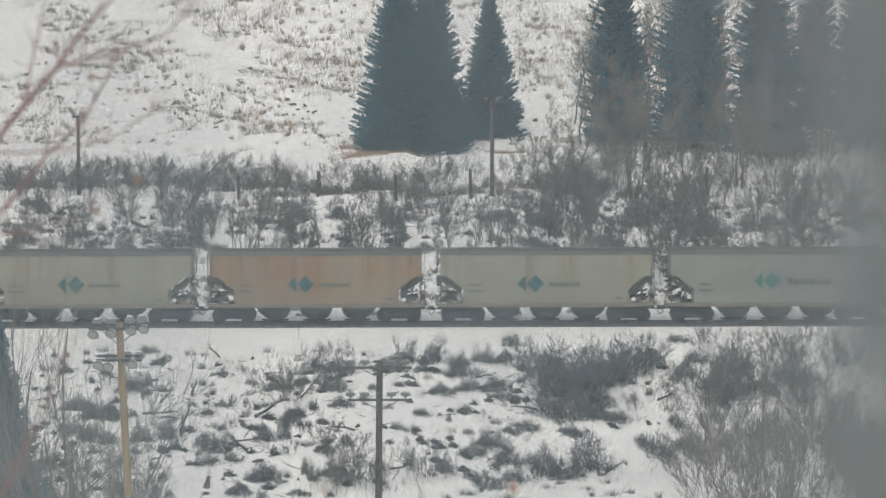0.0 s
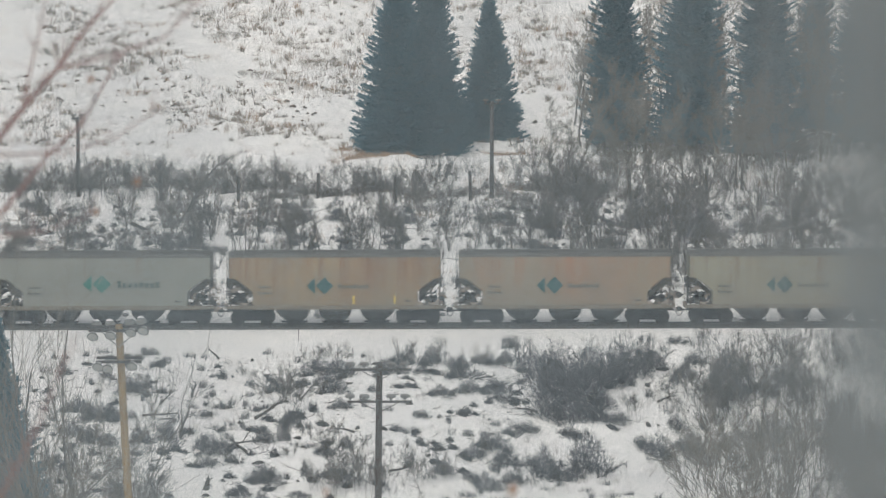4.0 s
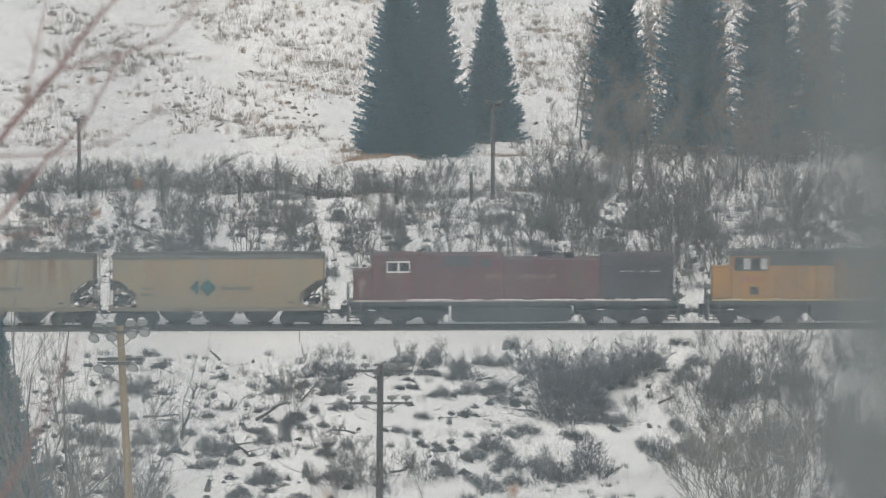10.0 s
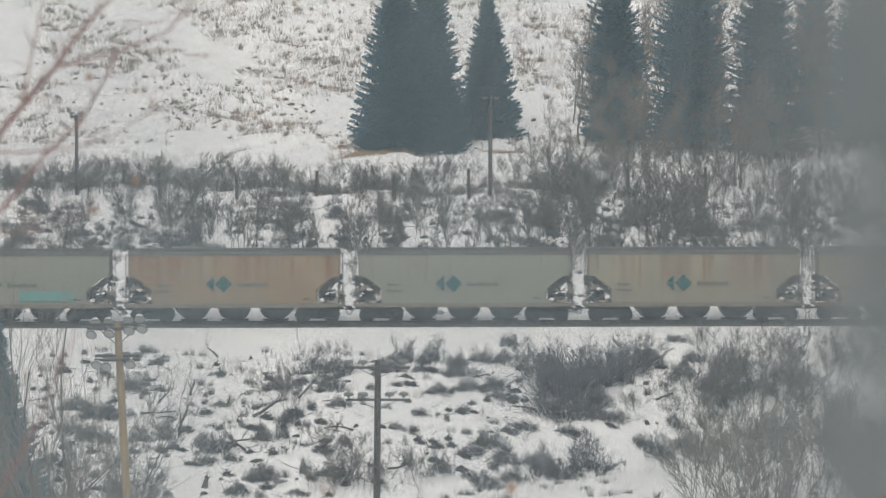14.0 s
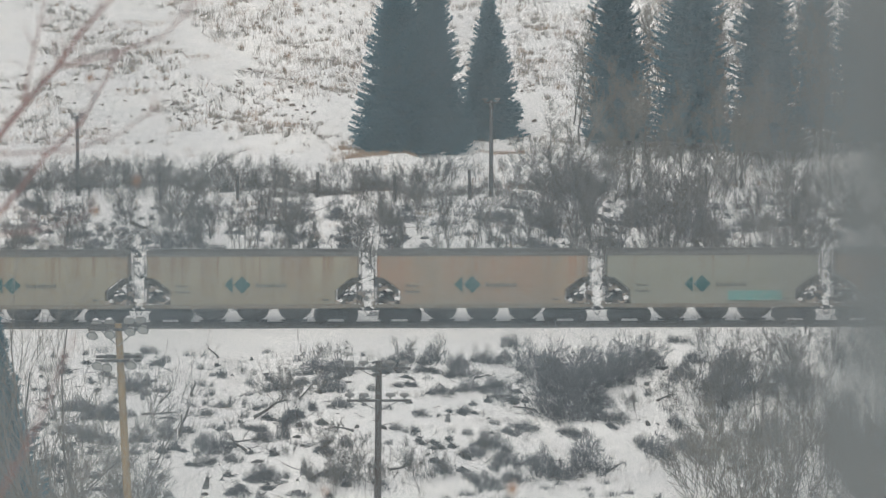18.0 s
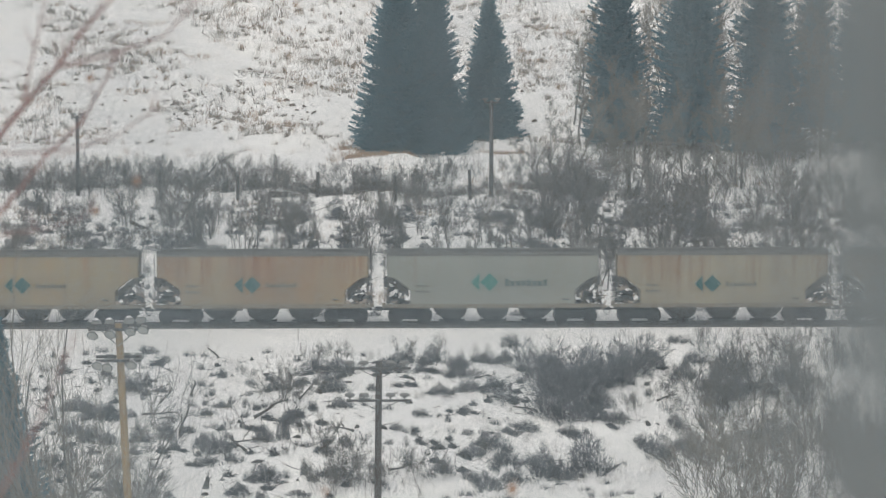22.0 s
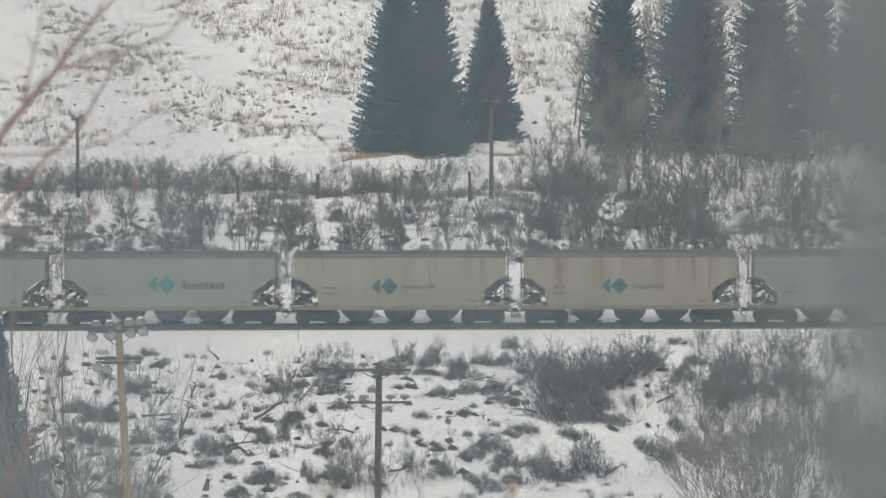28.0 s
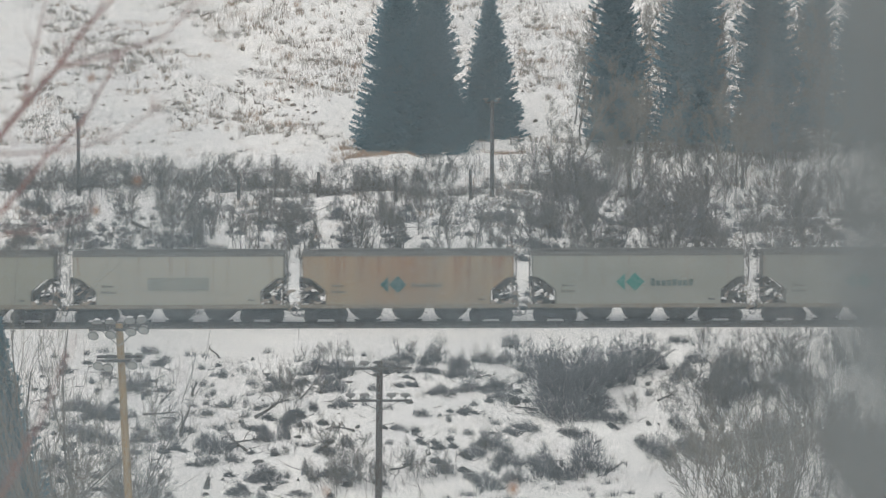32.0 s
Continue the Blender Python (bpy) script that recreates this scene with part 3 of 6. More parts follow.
# paint, mark style and label of every hopper, from the front of the train to its rear; None is where the two locomotives stand
CARS = [
    (CLEAN, True, "clean grey covered hopper with large teal diamonds"),
    (PALE, False, "pale weathered covered hopper with a rust spot near the roof"),
    (ORANGE, False, "rust-orange stained covered hopper with faded teal diamonds"),
    (PALE, False, "pale cream covered hopper with teal diamonds"),
    (PINK, False, "pinkish rust-stained covered hopper with teal diamonds"),
    (ORANGE, False, "orange rusty covered hopper with yellow reflector strips"),
    (CLEAN, True, "clean grey covered hopper coupled ahead of the yellow locomotive"),
    None, None,
    (OCHRE, False, "ochre-tinted covered hopper coupled behind the red locomotive"),
    (STREAK, False, "pale covered hopper with rust streaks under the roof"),
    (GREY, False, "grey-green covered hopper with teal diamonds"),
    (ORANGE, False, "orange rust-stained covered hopper on the rails"),
    (GREY, False, "grey-green covered hopper with a turquoise overspray band"),
    (PINK, False, "pinkish orange rusty covered hopper with teal diamonds"),
    (STREAK, False, "pale rust-streaked covered hopper with faded stencils"),
    (STREAK, False, "cream covered hopper with long orange rust streaks"),
    (CLEAN, True, "clean grey covered hopper with large slate lettering"),
    (ORANGE, False, "orange-topped rusty covered hopper with teal diamonds"),
    (OCHRE, False, "yellowish weathered covered hopper with small lettering"),
    (CLEAN, True, "clean light grey covered hopper with large diamonds"),
    (STREAK, False, "pale covered hopper with many rust runs below the roof"),
    (PALE, False, "pale dusty covered hopper with small teal diamonds"),
    (CLEAN, True, "clean grey covered hopper with big teal diamonds"),
    (CLEAN, True, "clean grey covered hopper with wide lettering"),
    (ORANGE, False, "covered hopper with large orange rust patches"),
    (PALEGREY, "none", "pale covered hopper with its marks painted over"),
    (GREY, False, "grey covered hopper near the end of the view"),
]
TRAIN = []


def loco_truck(parent, x, material, wheels):
    t = part("truck", boxes((-1.6, 1.6, -0.9, 0.9, 0.55, 0.95), bevel=0.04), STEEL, parent)
    t.location.x = x
    for s in (-1, 1):
        pts = [(-2.75, 0.62), (-2.75, 0.86), (-2.3, 1.0), (2.3, 1.0), (2.75, 0.86), (2.75, 0.62), (2.35, 0.4), (1.6, 0.4), (1.2, 0.62), (0.75, 0.4), (0.3, 0.34), (-0.3, 0.34), (-0.75, 0.4), (-1.2, 0.62), (-1.6, 0.4), (-2.35, 0.4)]
        part("side_frame", prism(pts, s * 1.12 - 0.08, s * 1.12 + 0.08, 0.02), material, t)
        for a in wheels:
            part("axle_box", boxes((a - 0.2, a + 0.2, s * 1.15 - 0.1, s * 1.15 + 0.12, 0.36, 0.74), bevel=0.03), STEEL, t)
            part("brake_shoe", boxes((a + 0.56, a + 0.68, s * 0.78 - 0.06, s * 0.78 + 0.06, 0.3, 0.75), bevel=0.02), STEEL, t)
        for e in (-1, 1):
            part("sand_pipe", rods(((e * 2.7, s * 0.85, 0.2), (e * 2.62, s * 0.9, 1.1), 0.025), sides=6), STEEL, t)
    for a in wheels:
        wheelset(LOCO_WHEEL, t, a, 0.53)


def locomotive(name, label, paint, upper, frame_mat, sections, cab, window_mat, stripe):
    """A six-axle road locomotive that faces -x; sections are hood pieces as x0, x1, half width, top, material."""
    loco = thing(name, label, "locomotive")
    part("underframe", boxes((-10.3, 10.3, -1.45, 1.45, 1.28, 1.56), bevel=0.02), frame_mat, loco)
    for a, b in ((-10.1, -4.0), (3.8, 10.1)):
        part("running_gear_casing", boxes((a, b, -1.05, 1.05, 0.7, 1.3), bevel=0.04), STEEL, loco)
    for a in (-6.2, -8.0, 5.9, 7.8):
        part("brake_pipe", boxes((a - 0.25, a + 0.25, -1.3, -1.0, 0.95, 1.25), bevel=0.04), STEEL, loco)
    part("walkway_stripe", boxes((-10.0, 9.75, -1.5, -1.44, 1.56, 1.66)), stripe, loco, "thin pale stripe along the walkway edge")
    for x0, x1, w, z0, z1, m, nm in sections:
        b = box(bmesh.new(), x0, x1, -w, w, z0, z1, 0.07)
        part(nm, b, m, loco)
    x0, x1, zt, w0, w1, wz0, wz1 = cab
    c = part("cab", box(bmesh.new(), x0, x1, -1.5, 1.5, 1.66, zt - 0.3, 0.05), paint, loco)
    part("cab_roof", prism([(x0 - 0.12, zt - 0.32), (x0 + 0.1, zt - 0.06), (x0 + 0.5, zt), (x1, zt), (x1, zt - 0.32)], -1.42, 1.42, 0.04), upper, c)
    part("window_frame", boxes((w0, w1, -1.525, -1.49, wz0, wz1)), window_mat, c)
    n = 2 if window_mat is WHITEPAINT else 4
    step = (w1 - w0) / n
    for k in range(n):
        part("window_pane", boxes((w0 + k * step + 0.07, w0 + (k + 1) * step - 0.05, -1.54, -1.5, wz0 + 0.1, wz1 - 0.09)), GLASS if k % 2 == 0 or n == 2 else REFLECTPANE, c)
    part("fuel_tank", prism([(-3.85, 0.5), (-3.85, 1.28), (3.65, 1.28), (3.65, 0.5), (3.4, 0.28), (-3.6, 0.28)], -1.35, 1.35, 0.06), frame_mat, loco)
    for e, xe in ((-1, -10.3), (1, 10.3)):
        part("pilot_plate", boxes((xe - 0.06, xe + 0.06, -1.4, 1.4, 0.3, 1.3), bevel=0.02), frame_mat, loco)
        part("draft_gear_box", boxes((min(xe, xe + e * 0.45), max(xe, xe + e * 0.45), -0.45, 0.45, 0.62, 1.25), bevel=0.03), STEEL, loco)
        for d in (-0.75, -0.5, 0.5, 0.75):
            part("jumper_hose", rods(*[((xe + e * (0.05 + 0.1 * j), d, 1.0 - 0.5 * math.sin(0.5 * j)), (xe + e * (0.15 + 0.1 * j), d, 1.0 - 0.5 * math.sin(0.5 * (j + 1))), 0.03) for j in range(6)], sides=6), STEEL, loco)
        part("end_railing", rods(((xe, -1.3, 1.5), (xe, -1.3, 2.6), 0.03), ((xe, 1.3, 1.5), (xe, 1.3, 2.6), 0.03), ((xe, -1.3, 2.6), (xe, 1.3, 2.6), 0.025), ((xe, 0.3, 1.5), (xe, 0.3, 2.6), 0.025), sides=6), STEEL, loco)
        part("coupler", boxes((min(xe, e * 11.15), max(xe, e * 11.15), -0.12, 0.12, 0.72, 0.98), bevel=0.02), STEEL, loco)
        for s in (-1, 1):
            xs = xe - e * 0.45
            stairs = part("step_ladder", boxes(*[(xs - 0.35, xs + 0.35, s * 1.3 - 0.12, s * 1.3 + 0.14, z, z + 0.04) for z in (0.35, 0.66, 0.97, 1.28)], (xs - 0.38, xs - 0.34, s * 1.3 - 0.12, s * 1.3 + 0.14, 0.33, 1.56), (xs + 0.34, xs + 0.38, s * 1.3 - 0.12, s * 1.3 + 0.14, 0.33, 1.56)), CAGE, loco)
            part("grab_rail", rods(((xs - 0.36, s * 1.44, 0.6), (xs - 0.36, s * 1.44, 2.6), 0.02), ((xs + 0.36, s * 1.44, 0.6), (xs + 0.36, s * 1.44, 2.6), 0.02), sides=6), LAMPMETAL, loco)
    for s in (-1, 1):
        rows = [((x, s * 1.46, 1.6), (x, s * 1.46, 2.55), 0.016) for x in np.arange(-5.6, 9.8, 1.9)]
        rows.append(((-5.6, s * 1.46, 2.55), (9.6, s * 1.46, 2.55), 0.016))
        part("handrail", rods(*rows, sides=5), paint if s < 0 else STEEL, loco)
    for x in (-7.08, 6.9):
        loco_truck(loco, x, STEEL, (-1.98, 0.0, 1.98))
    # snow caught on the running gear
    part("clinging_snow", boxes((-4.25, -4.05, -1.32, -1.2, 0.3, 0.75), (3.8, 3.98, -1.32, -1.2, 0.3, 0.7), (-9.0, -8.6, -1.3, -1.18, 0.98, 1.04), (5.2, 5.7, -1.32, -1.2, 1.0, 1.05), (8.0, 8.3, -1.32, -1.2, 1.0, 1.06), bevel=0.03), SNOW, loco, "white snow stuck to the running gear")
    for k, x in enumerate(np.arange(-6.0, 9.6, 1.25)):
        part("panel_joint", boxes((x - 0.012, x + 0.012, -1.43, -1.3, 1.72, 3.6)), frame_mat, loco)
        part("latch", boxes((x + 0.2, x + 0.32, -1.43, -1.36, 2.4, 2.47), bevel=0.01), STEEL, loco)
    for x in (-9.3, -8.4, 4.9, 6.4, 8.8):
        part("grab_iron", rods(((x, -1.42, 1.75), (x, -1.42, 2.3), 0.014), ((x + 0.3, -1.42, 1.75), (x + 0.3, -1.42, 2.3), 0.014), sides=5), LAMPMETAL, loco)
    part("exhaust_stack", boxes((1.6, 2.5, -0.35, 0.35, 4.3, 4.62), bevel=0.04), STEEL, loco)
    part("horn", rods(((-5.9, 0.2, 4.6), (-5.5, 0.2, 4.72), 0.06), sides=8), STEEL, loco)
    return loco


# cab panes whose reflection is painted in as a pale base colour
REFLECTPANE = mat("painted_reflection_pane", (0.45, 0.47, 0.48), 0.3)
LYELLOW = weathered("locomotive_yellow", (0.38, 0.2, 0.04), (0.2, 0.105, 0.045), 0.75, (0.2, 0.122, 0.055), 0.35)
SOOTYELLOW = weathered("sooty_locomotive_yellow", (0.27, 0.155, 0.05), (0.1, 0.068, 0.042), 1.0, (0.135, 0.094, 0.055), 0.5)
LGREY = weathered("locomotive_grey", (0.05, 0.06, 0.064), (0.045, 0.045, 0.04), 0.3, (0.05, 0.054, 0.054))
LRED = weathered("faded_maroon_paint", (0.13, 0.04, 0.044), (0.062, 0.04, 0.044), 1.0, (0.07, 0.055, 0.06), 0.7)
LDARK = weathered("sooty_maroon_paint", (0.04, 0.04, 0.05), (0.062, 0.036, 0.04), 1.0, (0.038, 0.042, 0.05), 0.5)
UFRAME = mat("dark_underframe_grey", (0.024, 0.033, 0.043), 0.75, 0.0, (0.036, 0.043, 0.05), 1.2)
DOORDARK = mat("dark_louvre", (0.025, 0.03, 0.038), 0.7, 0, (0.045, 0.045, 0.048), 3)
FLAGWHITE = mat("flag_white", (0.34, 0.3, 0.265), 0.6, 0, (0.24, 0.19, 0.14), 3)
FLAGRED = mat("flag_red", (0.25, 0.085, 0.05), 0.6, 0, (0.26, 0.12, 0.06), 2)
FLAGBLUE = mat("flag_blue", (0.035, 0.075, 0.085), 0.6, 0, (0.06, 0.095, 0.1), 2)
CREAM = mat("worn_cream_letters", (0.25, 0.19, 0.165), 0.7, 0, (0.1, 0.06, 0.056), 4)
FADED = mat("faded_emblem_paint", (0.12, 0.075, 0.068), 0.7, 0, (0.085, 0.05, 0.05), 2)


def wavy(x0, x1, z0, z1, y, lift, amp=0.07, count=14):
    """A painted strip that waves along x."""
    bm = bmesh.new()
    low, high = [], []
    for k in range(count + 1):
        x = x0 + (x1 - x0) * k / count
        d = amp * math.sin(6.2 * x) + lift * (x - x0)
        low.append(bm.verts.new((x, y, z0 + d)))
        high.append(bm.verts.new((x, y, z1 + d)))
    for k in range(count):
        bm.faces.new((low[k], low[k + 1], high[k + 1], high[k]))
    r = bmesh.ops.extrude_face_region(bm, geom=list(bm.faces))
    bmesh.ops.translate(bm, vec=(0, 0.006, 0), verts=[v for v in r["geom"] if isinstance(v, bmesh.types.BMVert)])
    bmesh.ops.recalc_face_normals(bm, faces=bm.faces)
    return bm


def yellow_locomotive():
    loco = locomotive("locomotive", "yellow and grey diesel locomotive with a painted waving flag", LYELLOW, LGREY, UFRAME,
                      [(-9.95, -8.5, 1.2, 1.66, 3.62, LYELLOW, "nose"), (-6.5, -2.4, 1.38, 1.66, 3.72, LYELLOW, "electrical_cabinet"), (-6.5, -2.4, 1.3, 3.66, 4.62, LGREY, "dynamic_brake_hood"),
                       (-2.4, 3.7, 1.36, 1.66, 4.18, SOOTYELLOW, "engine_hood"), (-2.4, 3.7, 1.22, 4.1, 4.66, LGREY, "engine_hood_roof"),
                       (3.7, 9.6, 1.4, 1.66, 3.9, SOOTYELLOW, "radiator_compartment"), (3.6, 9.75, 1.5, 3.95, 4.76, LGREY, "radiator_wing")],
                      (-8.75, -6.4, 4.62, -8.6, -6.5, 3.42, 4.28), LGREY, YELLOWMARK_DULL)
    y = -1.385
    part("radiator_grille", boxes((4.3, 9.2, -1.52, -1.4, 3.42, 3.9), bevel=0.01), DOORDARK, loco)
    part("radiator_grille", boxes((6.4, 9.0, -1.53, -1.5, 4.0, 4.45), bevel=0.005), DOORDARK, loco)
    for x in (5.35, 5.95, 6.55, 7.15):
        part("louvre_door", boxes((x, x + 0.42, -1.42, -1.38, 2.0, 3.1), bevel=0.005), DOORDARK, loco)
    for x in np.arange(-2.2, 3.4, 0.93):
        part("hood_door", boxes((x, x + 0.88, -1.375, -1.35, 1.75, 4.05), bevel=0.006), SOOTYELLOW, loco)
    for x in (-5.6, -3.7):
        part("roof_vent", boxes((x, x + 0.8, -1.33, -1.28, 3.95, 4.4), bevel=0.01), DOORDARK, loco)
    part("air_intake", boxes((-1.55, -0.95, -1.4, -1.36, 3.62, 4.14), bevel=0.01), DOORDARK, loco)
    part("battery_door", boxes((-7.65, -7.1, -1.525, -1.49, 1.95, 2.45), bevel=0.01), DOORDARK, loco)
    part("road_number", bars(-8.25, -6.85, 2.95, 0.5, 4, -1.51, 9), FLAGRED, loco, "faded red painted number bars")
    for k in range(6):
        z = 2.42 + k * 0.21
        part("flag_stripe", wavy(1.45, 3.0 + 0.05 * k, z, z + 0.1, y, 0.03, 0.1), FLAGWHITE, loco)
        part("flag_stripe", wavy(1.45, 3.0 + 0.05 * k, z + 0.1, z + 0.2, y, 0.03, 0.1), FLAGRED, loco)
    for k in range(4):
        z = 2.42 + k * 0.2
        part("flag_stripe", wavy(-0.15 + 0.11 * k, 1.6, z, z + 0.09, y - 0.006, 0.05, 0.06), FLAGWHITE, loco)
        part("flag_stripe", wavy(-0.1 + 0.11 * k, 1.6, z + 0.09, z + 0.19, y - 0.006, 0.05, 0.06), FLAGBLUE, loco)
    part("flag_canton", wavy(0.3, 1.5, 3.2, 3.72, y - 0.012, 0.03, 0.05), FLAGBLUE, loco)
    part("snow_ledge", boxes(*[(a, a + w, -1.5, -1.46, 1.66, 1.69) for a, w in ((-9, 0.8), (-6.2, 0.5), (0.2, 1.4), (4.2, 0.9), (7.3, 1.2))]), SNOW, loco)
    return loco


YELLOWMARK_DULL = mat("dull_yellow_stripe", (0.55, 0.42, 0.16), 0.6, 0, (0.3, 0.25, 0.16), 1.5)
PALESTRIPE = mat("snowy_walkway_edge", (0.5, 0.48, 0.45), 0.7, 0, (0.25, 0.2, 0.19), 1.0)


def red_locomotive():
    loco = locomotive("locomotive", "faded maroon diesel locomotive with a sooty rear hood", LRED, LRED, UFRAME,
                      [(-9.95, -8.6, 1.2, 1.66, 3.5, LRED, "nose"), (-6.3, -0.6, 1.4, 1.66, 4.48, LRED, "electrical_cabinet"), (-0.6, 5.4, 1.34, 1.66, 4.2, LRED, "engine_hood"),
                       (5.4, 9.95, 1.38, 1.66, 3.75, LDARK, "radiator_compartment"), (5.4, 10.0, 1.5, 3.7, 4.46, LDARK, "radiator_wing")],
                      (-8.75, -6.2, 4.52, -7.85, -6.4, 3.36, 4.08), WHITEPAINT, PALESTRIPE)
    part("radiator_grille", boxes((6.2, 9.4, -1.53, -1.49, 3.45, 4.0), bevel=0.005), DOORDARK, loco)
    part("brake_grille", boxes((-4.3, -2.5, -1.43, -1.39, 3.75, 4.38), bevel=0.005), DOORDARK, loco)
    part("brake_grille", boxes((-2.1, -1.3, -1.43, -1.39, 3.72, 4.2), bevel=0.005), DOORDARK, loco)
    part("side_lettering", bars(-1.75, -0.3, 3.12, 0.34, 4, -1.412, 11), CREAM, loco)
    part("side_lettering", bars(0.2, 2.75, 3.12, 0.34, 6, -1.375, 12), CREAM, loco)
    for x0, x1, n, k in ((-0.4, 0.5, 3, 21), (0.9, 2.6, 5, 22)):
        part("side_lettering", bars(x0, x1, 2.5, 0.2, n, -1.375, k), FADED, loco)
    part("side_emblem", rods(((3.9, -1.34, 2.9), (3.9, -1.37, 2.9), 0.62), sides=20), FADED, loco)
    part("nose_emblem", rods(((-9.4, -1.2, 2.7), (-9.4, -1.225, 2.7), 0.26), sides=16), CREAM, loco)
    part("road_number", bars(-7.9, -6.9, 3.1, 0.22, 4, -1.51, 13), CREAM, loco)
    for x in np.arange(-0.4, 5.0, 0.9):
        part("hood_door", boxes((x, x + 0.85, -1.355, -1.33, 1.75, 2.85), bevel=0.006), LRED, loco)
    part("snow_ledge", boxes(*[(a, a + w, -1.5, -1.42, 1.66, 1.70) for a, w in ((-6.6, 2.8), (-2.9, 1.0), (-1.2, 1.8), (1.4, 2.6), (4.4, 1.3), (6.3, 1.0), (7.7, 1.8))]), SNOW, loco, "white snow lying along the walkway")
    for a, w in ((6.6, 0.5), (7.2, 0.3), (7.9, 0.25), (8.5, 0.6)):
        part("snow_line", boxes((a, a + w, -1.54, -1.49, 3.41, 3.435), bevel=0.005), SNOW, loco, "thin snow on the grille ledge")
    part("roof_box", boxes((3.2, 3.8, -0.5, 0.5, 4.15, 4.5), bevel=0.03), STEEL, loco)
    return loco


def build_train():
    """Every vehicle at its place along the train; x0 is where its middle stands when the clip starts."""
    masters = {}
    x = 20.56
    for k, row in enumerate(CARS):
        if row is None:
            if CARS[k - 1] is None:
                continue
            TRAIN.append((yellow_locomotive(), -83.43))
            TRAIN.append((red_locomotive(), -105.76))
            continue
        paint, style, label = row
        x = 20.56 - k * PITCH_M if k < 7 else -124.07 - (k - 9) * PITCH_M
        if style not in masters:
            car = masters[style] = hopper_car(style)
        else:
            car = copy_thing(masters[style], pose(0, 0, 0))
        tagged(car, label, "freight car", "hopper cars of the train")
        for ob in car.children:
            if ob.name.startswith("body"):
                if not ob.data.materials:
                    ob.data.materials.append(PALE)
                ob.material_slots[0].link = "OBJECT"
                ob.material_slots[0].material = paint
        if "turquoise" in label:
            part("overspray_band", boxes((0.95, 4.3, -1.52, -1.47, 1.45, 2.05)), TURQ, car, "turquoise spray-painted band")
        if "yellow reflector" in label:
            for a in (1.1, 3.65):
                part("reflector_strip", boxes((a, a + 0.1, -1.56, -1.5, 1.35, 1.85)), YELLOWMARK, car, "yellow reflector strip")
        TRAIN.append((car, x))
    for v, x0 in TRAIN:
        v.matrix_basis = pose(x0, TRACK_Y, RAIL_Z)


build_train()


# ---- plants ----
def sprout(seed, height, stems, spread, depth=3, r=0.03, lean=0.35, kids=3, droop=0.0, pieces=4, tip=0.005, upright=0.0):
    """Twigs of a bare shrub or tree as rows for tubes()."""
    rnd = random.Random(seed)
    rows = []

    def grow(p, d, length, r0, level):
        step = length / pieces
        for k in range(pieces):
            r1 = max(tip, r0 * (0.78 if level else 0.82))
            d = (d + Vector((rnd.gauss(0, 0.16), rnd.gauss(0, 0.16), rnd.gauss(0.03, 0.1) - droop))).normalized()
            q = p + d * step
            rows.append((*p, *q, r0, r1))
            if level < depth and (k > 0 or level > 0):
                for _ in range(rnd.randint(1, kids) if level < depth - 1 else rnd.randint(0, kids)):
                    side = Vector((rnd.gauss(0, 1), rnd.gauss(0, 1), rnd.gauss(0.2, 0.6))).normalized()
                    nd = (d * rnd.uniform(0.55, 1.1) + side * rnd.uniform(0.5, 0.9) * (1 - 0.4 * upright) + Vector((0, 0, upright * 0.5))).normalized()
                    grow(q, nd, length * rnd.uniform(0.32, 0.55) * (1 + 0.35 * upright) * max(0.35, 1 - (0.1 if pieces < 6 else 0.07) * k), max(tip, r1 * 0.6), level + 1)
            p, r0 = q, r1

    for _ in range(stems):
        a, rr = rnd.uniform(0, 6.283), spread * math.sqrt(rnd.random())
        base = Vector((math.cos(a) * rr, math.sin(a) * rr, -0.15))
        d = Vector((math.cos(a) * lean * rnd.random() * 1.6 + rnd.gauss(0, 0.1), math.sin(a) * lean * rnd.random() * 1.6 + rnd.gauss(0, 0.1), 1)).normalized()
        grow(base, d, height * rnd.uniform(0.6, 1.0), r * rnd.uniform(0.7, 1.1), 0)
    return rows


def trunk_and_crown(rows, cut):
    """Splits twig rows into a trunk with limbs and a crown of fine twigs."""
    return [q for q in rows if q[6] >= cut], [q for q in rows if q[6] < cut]


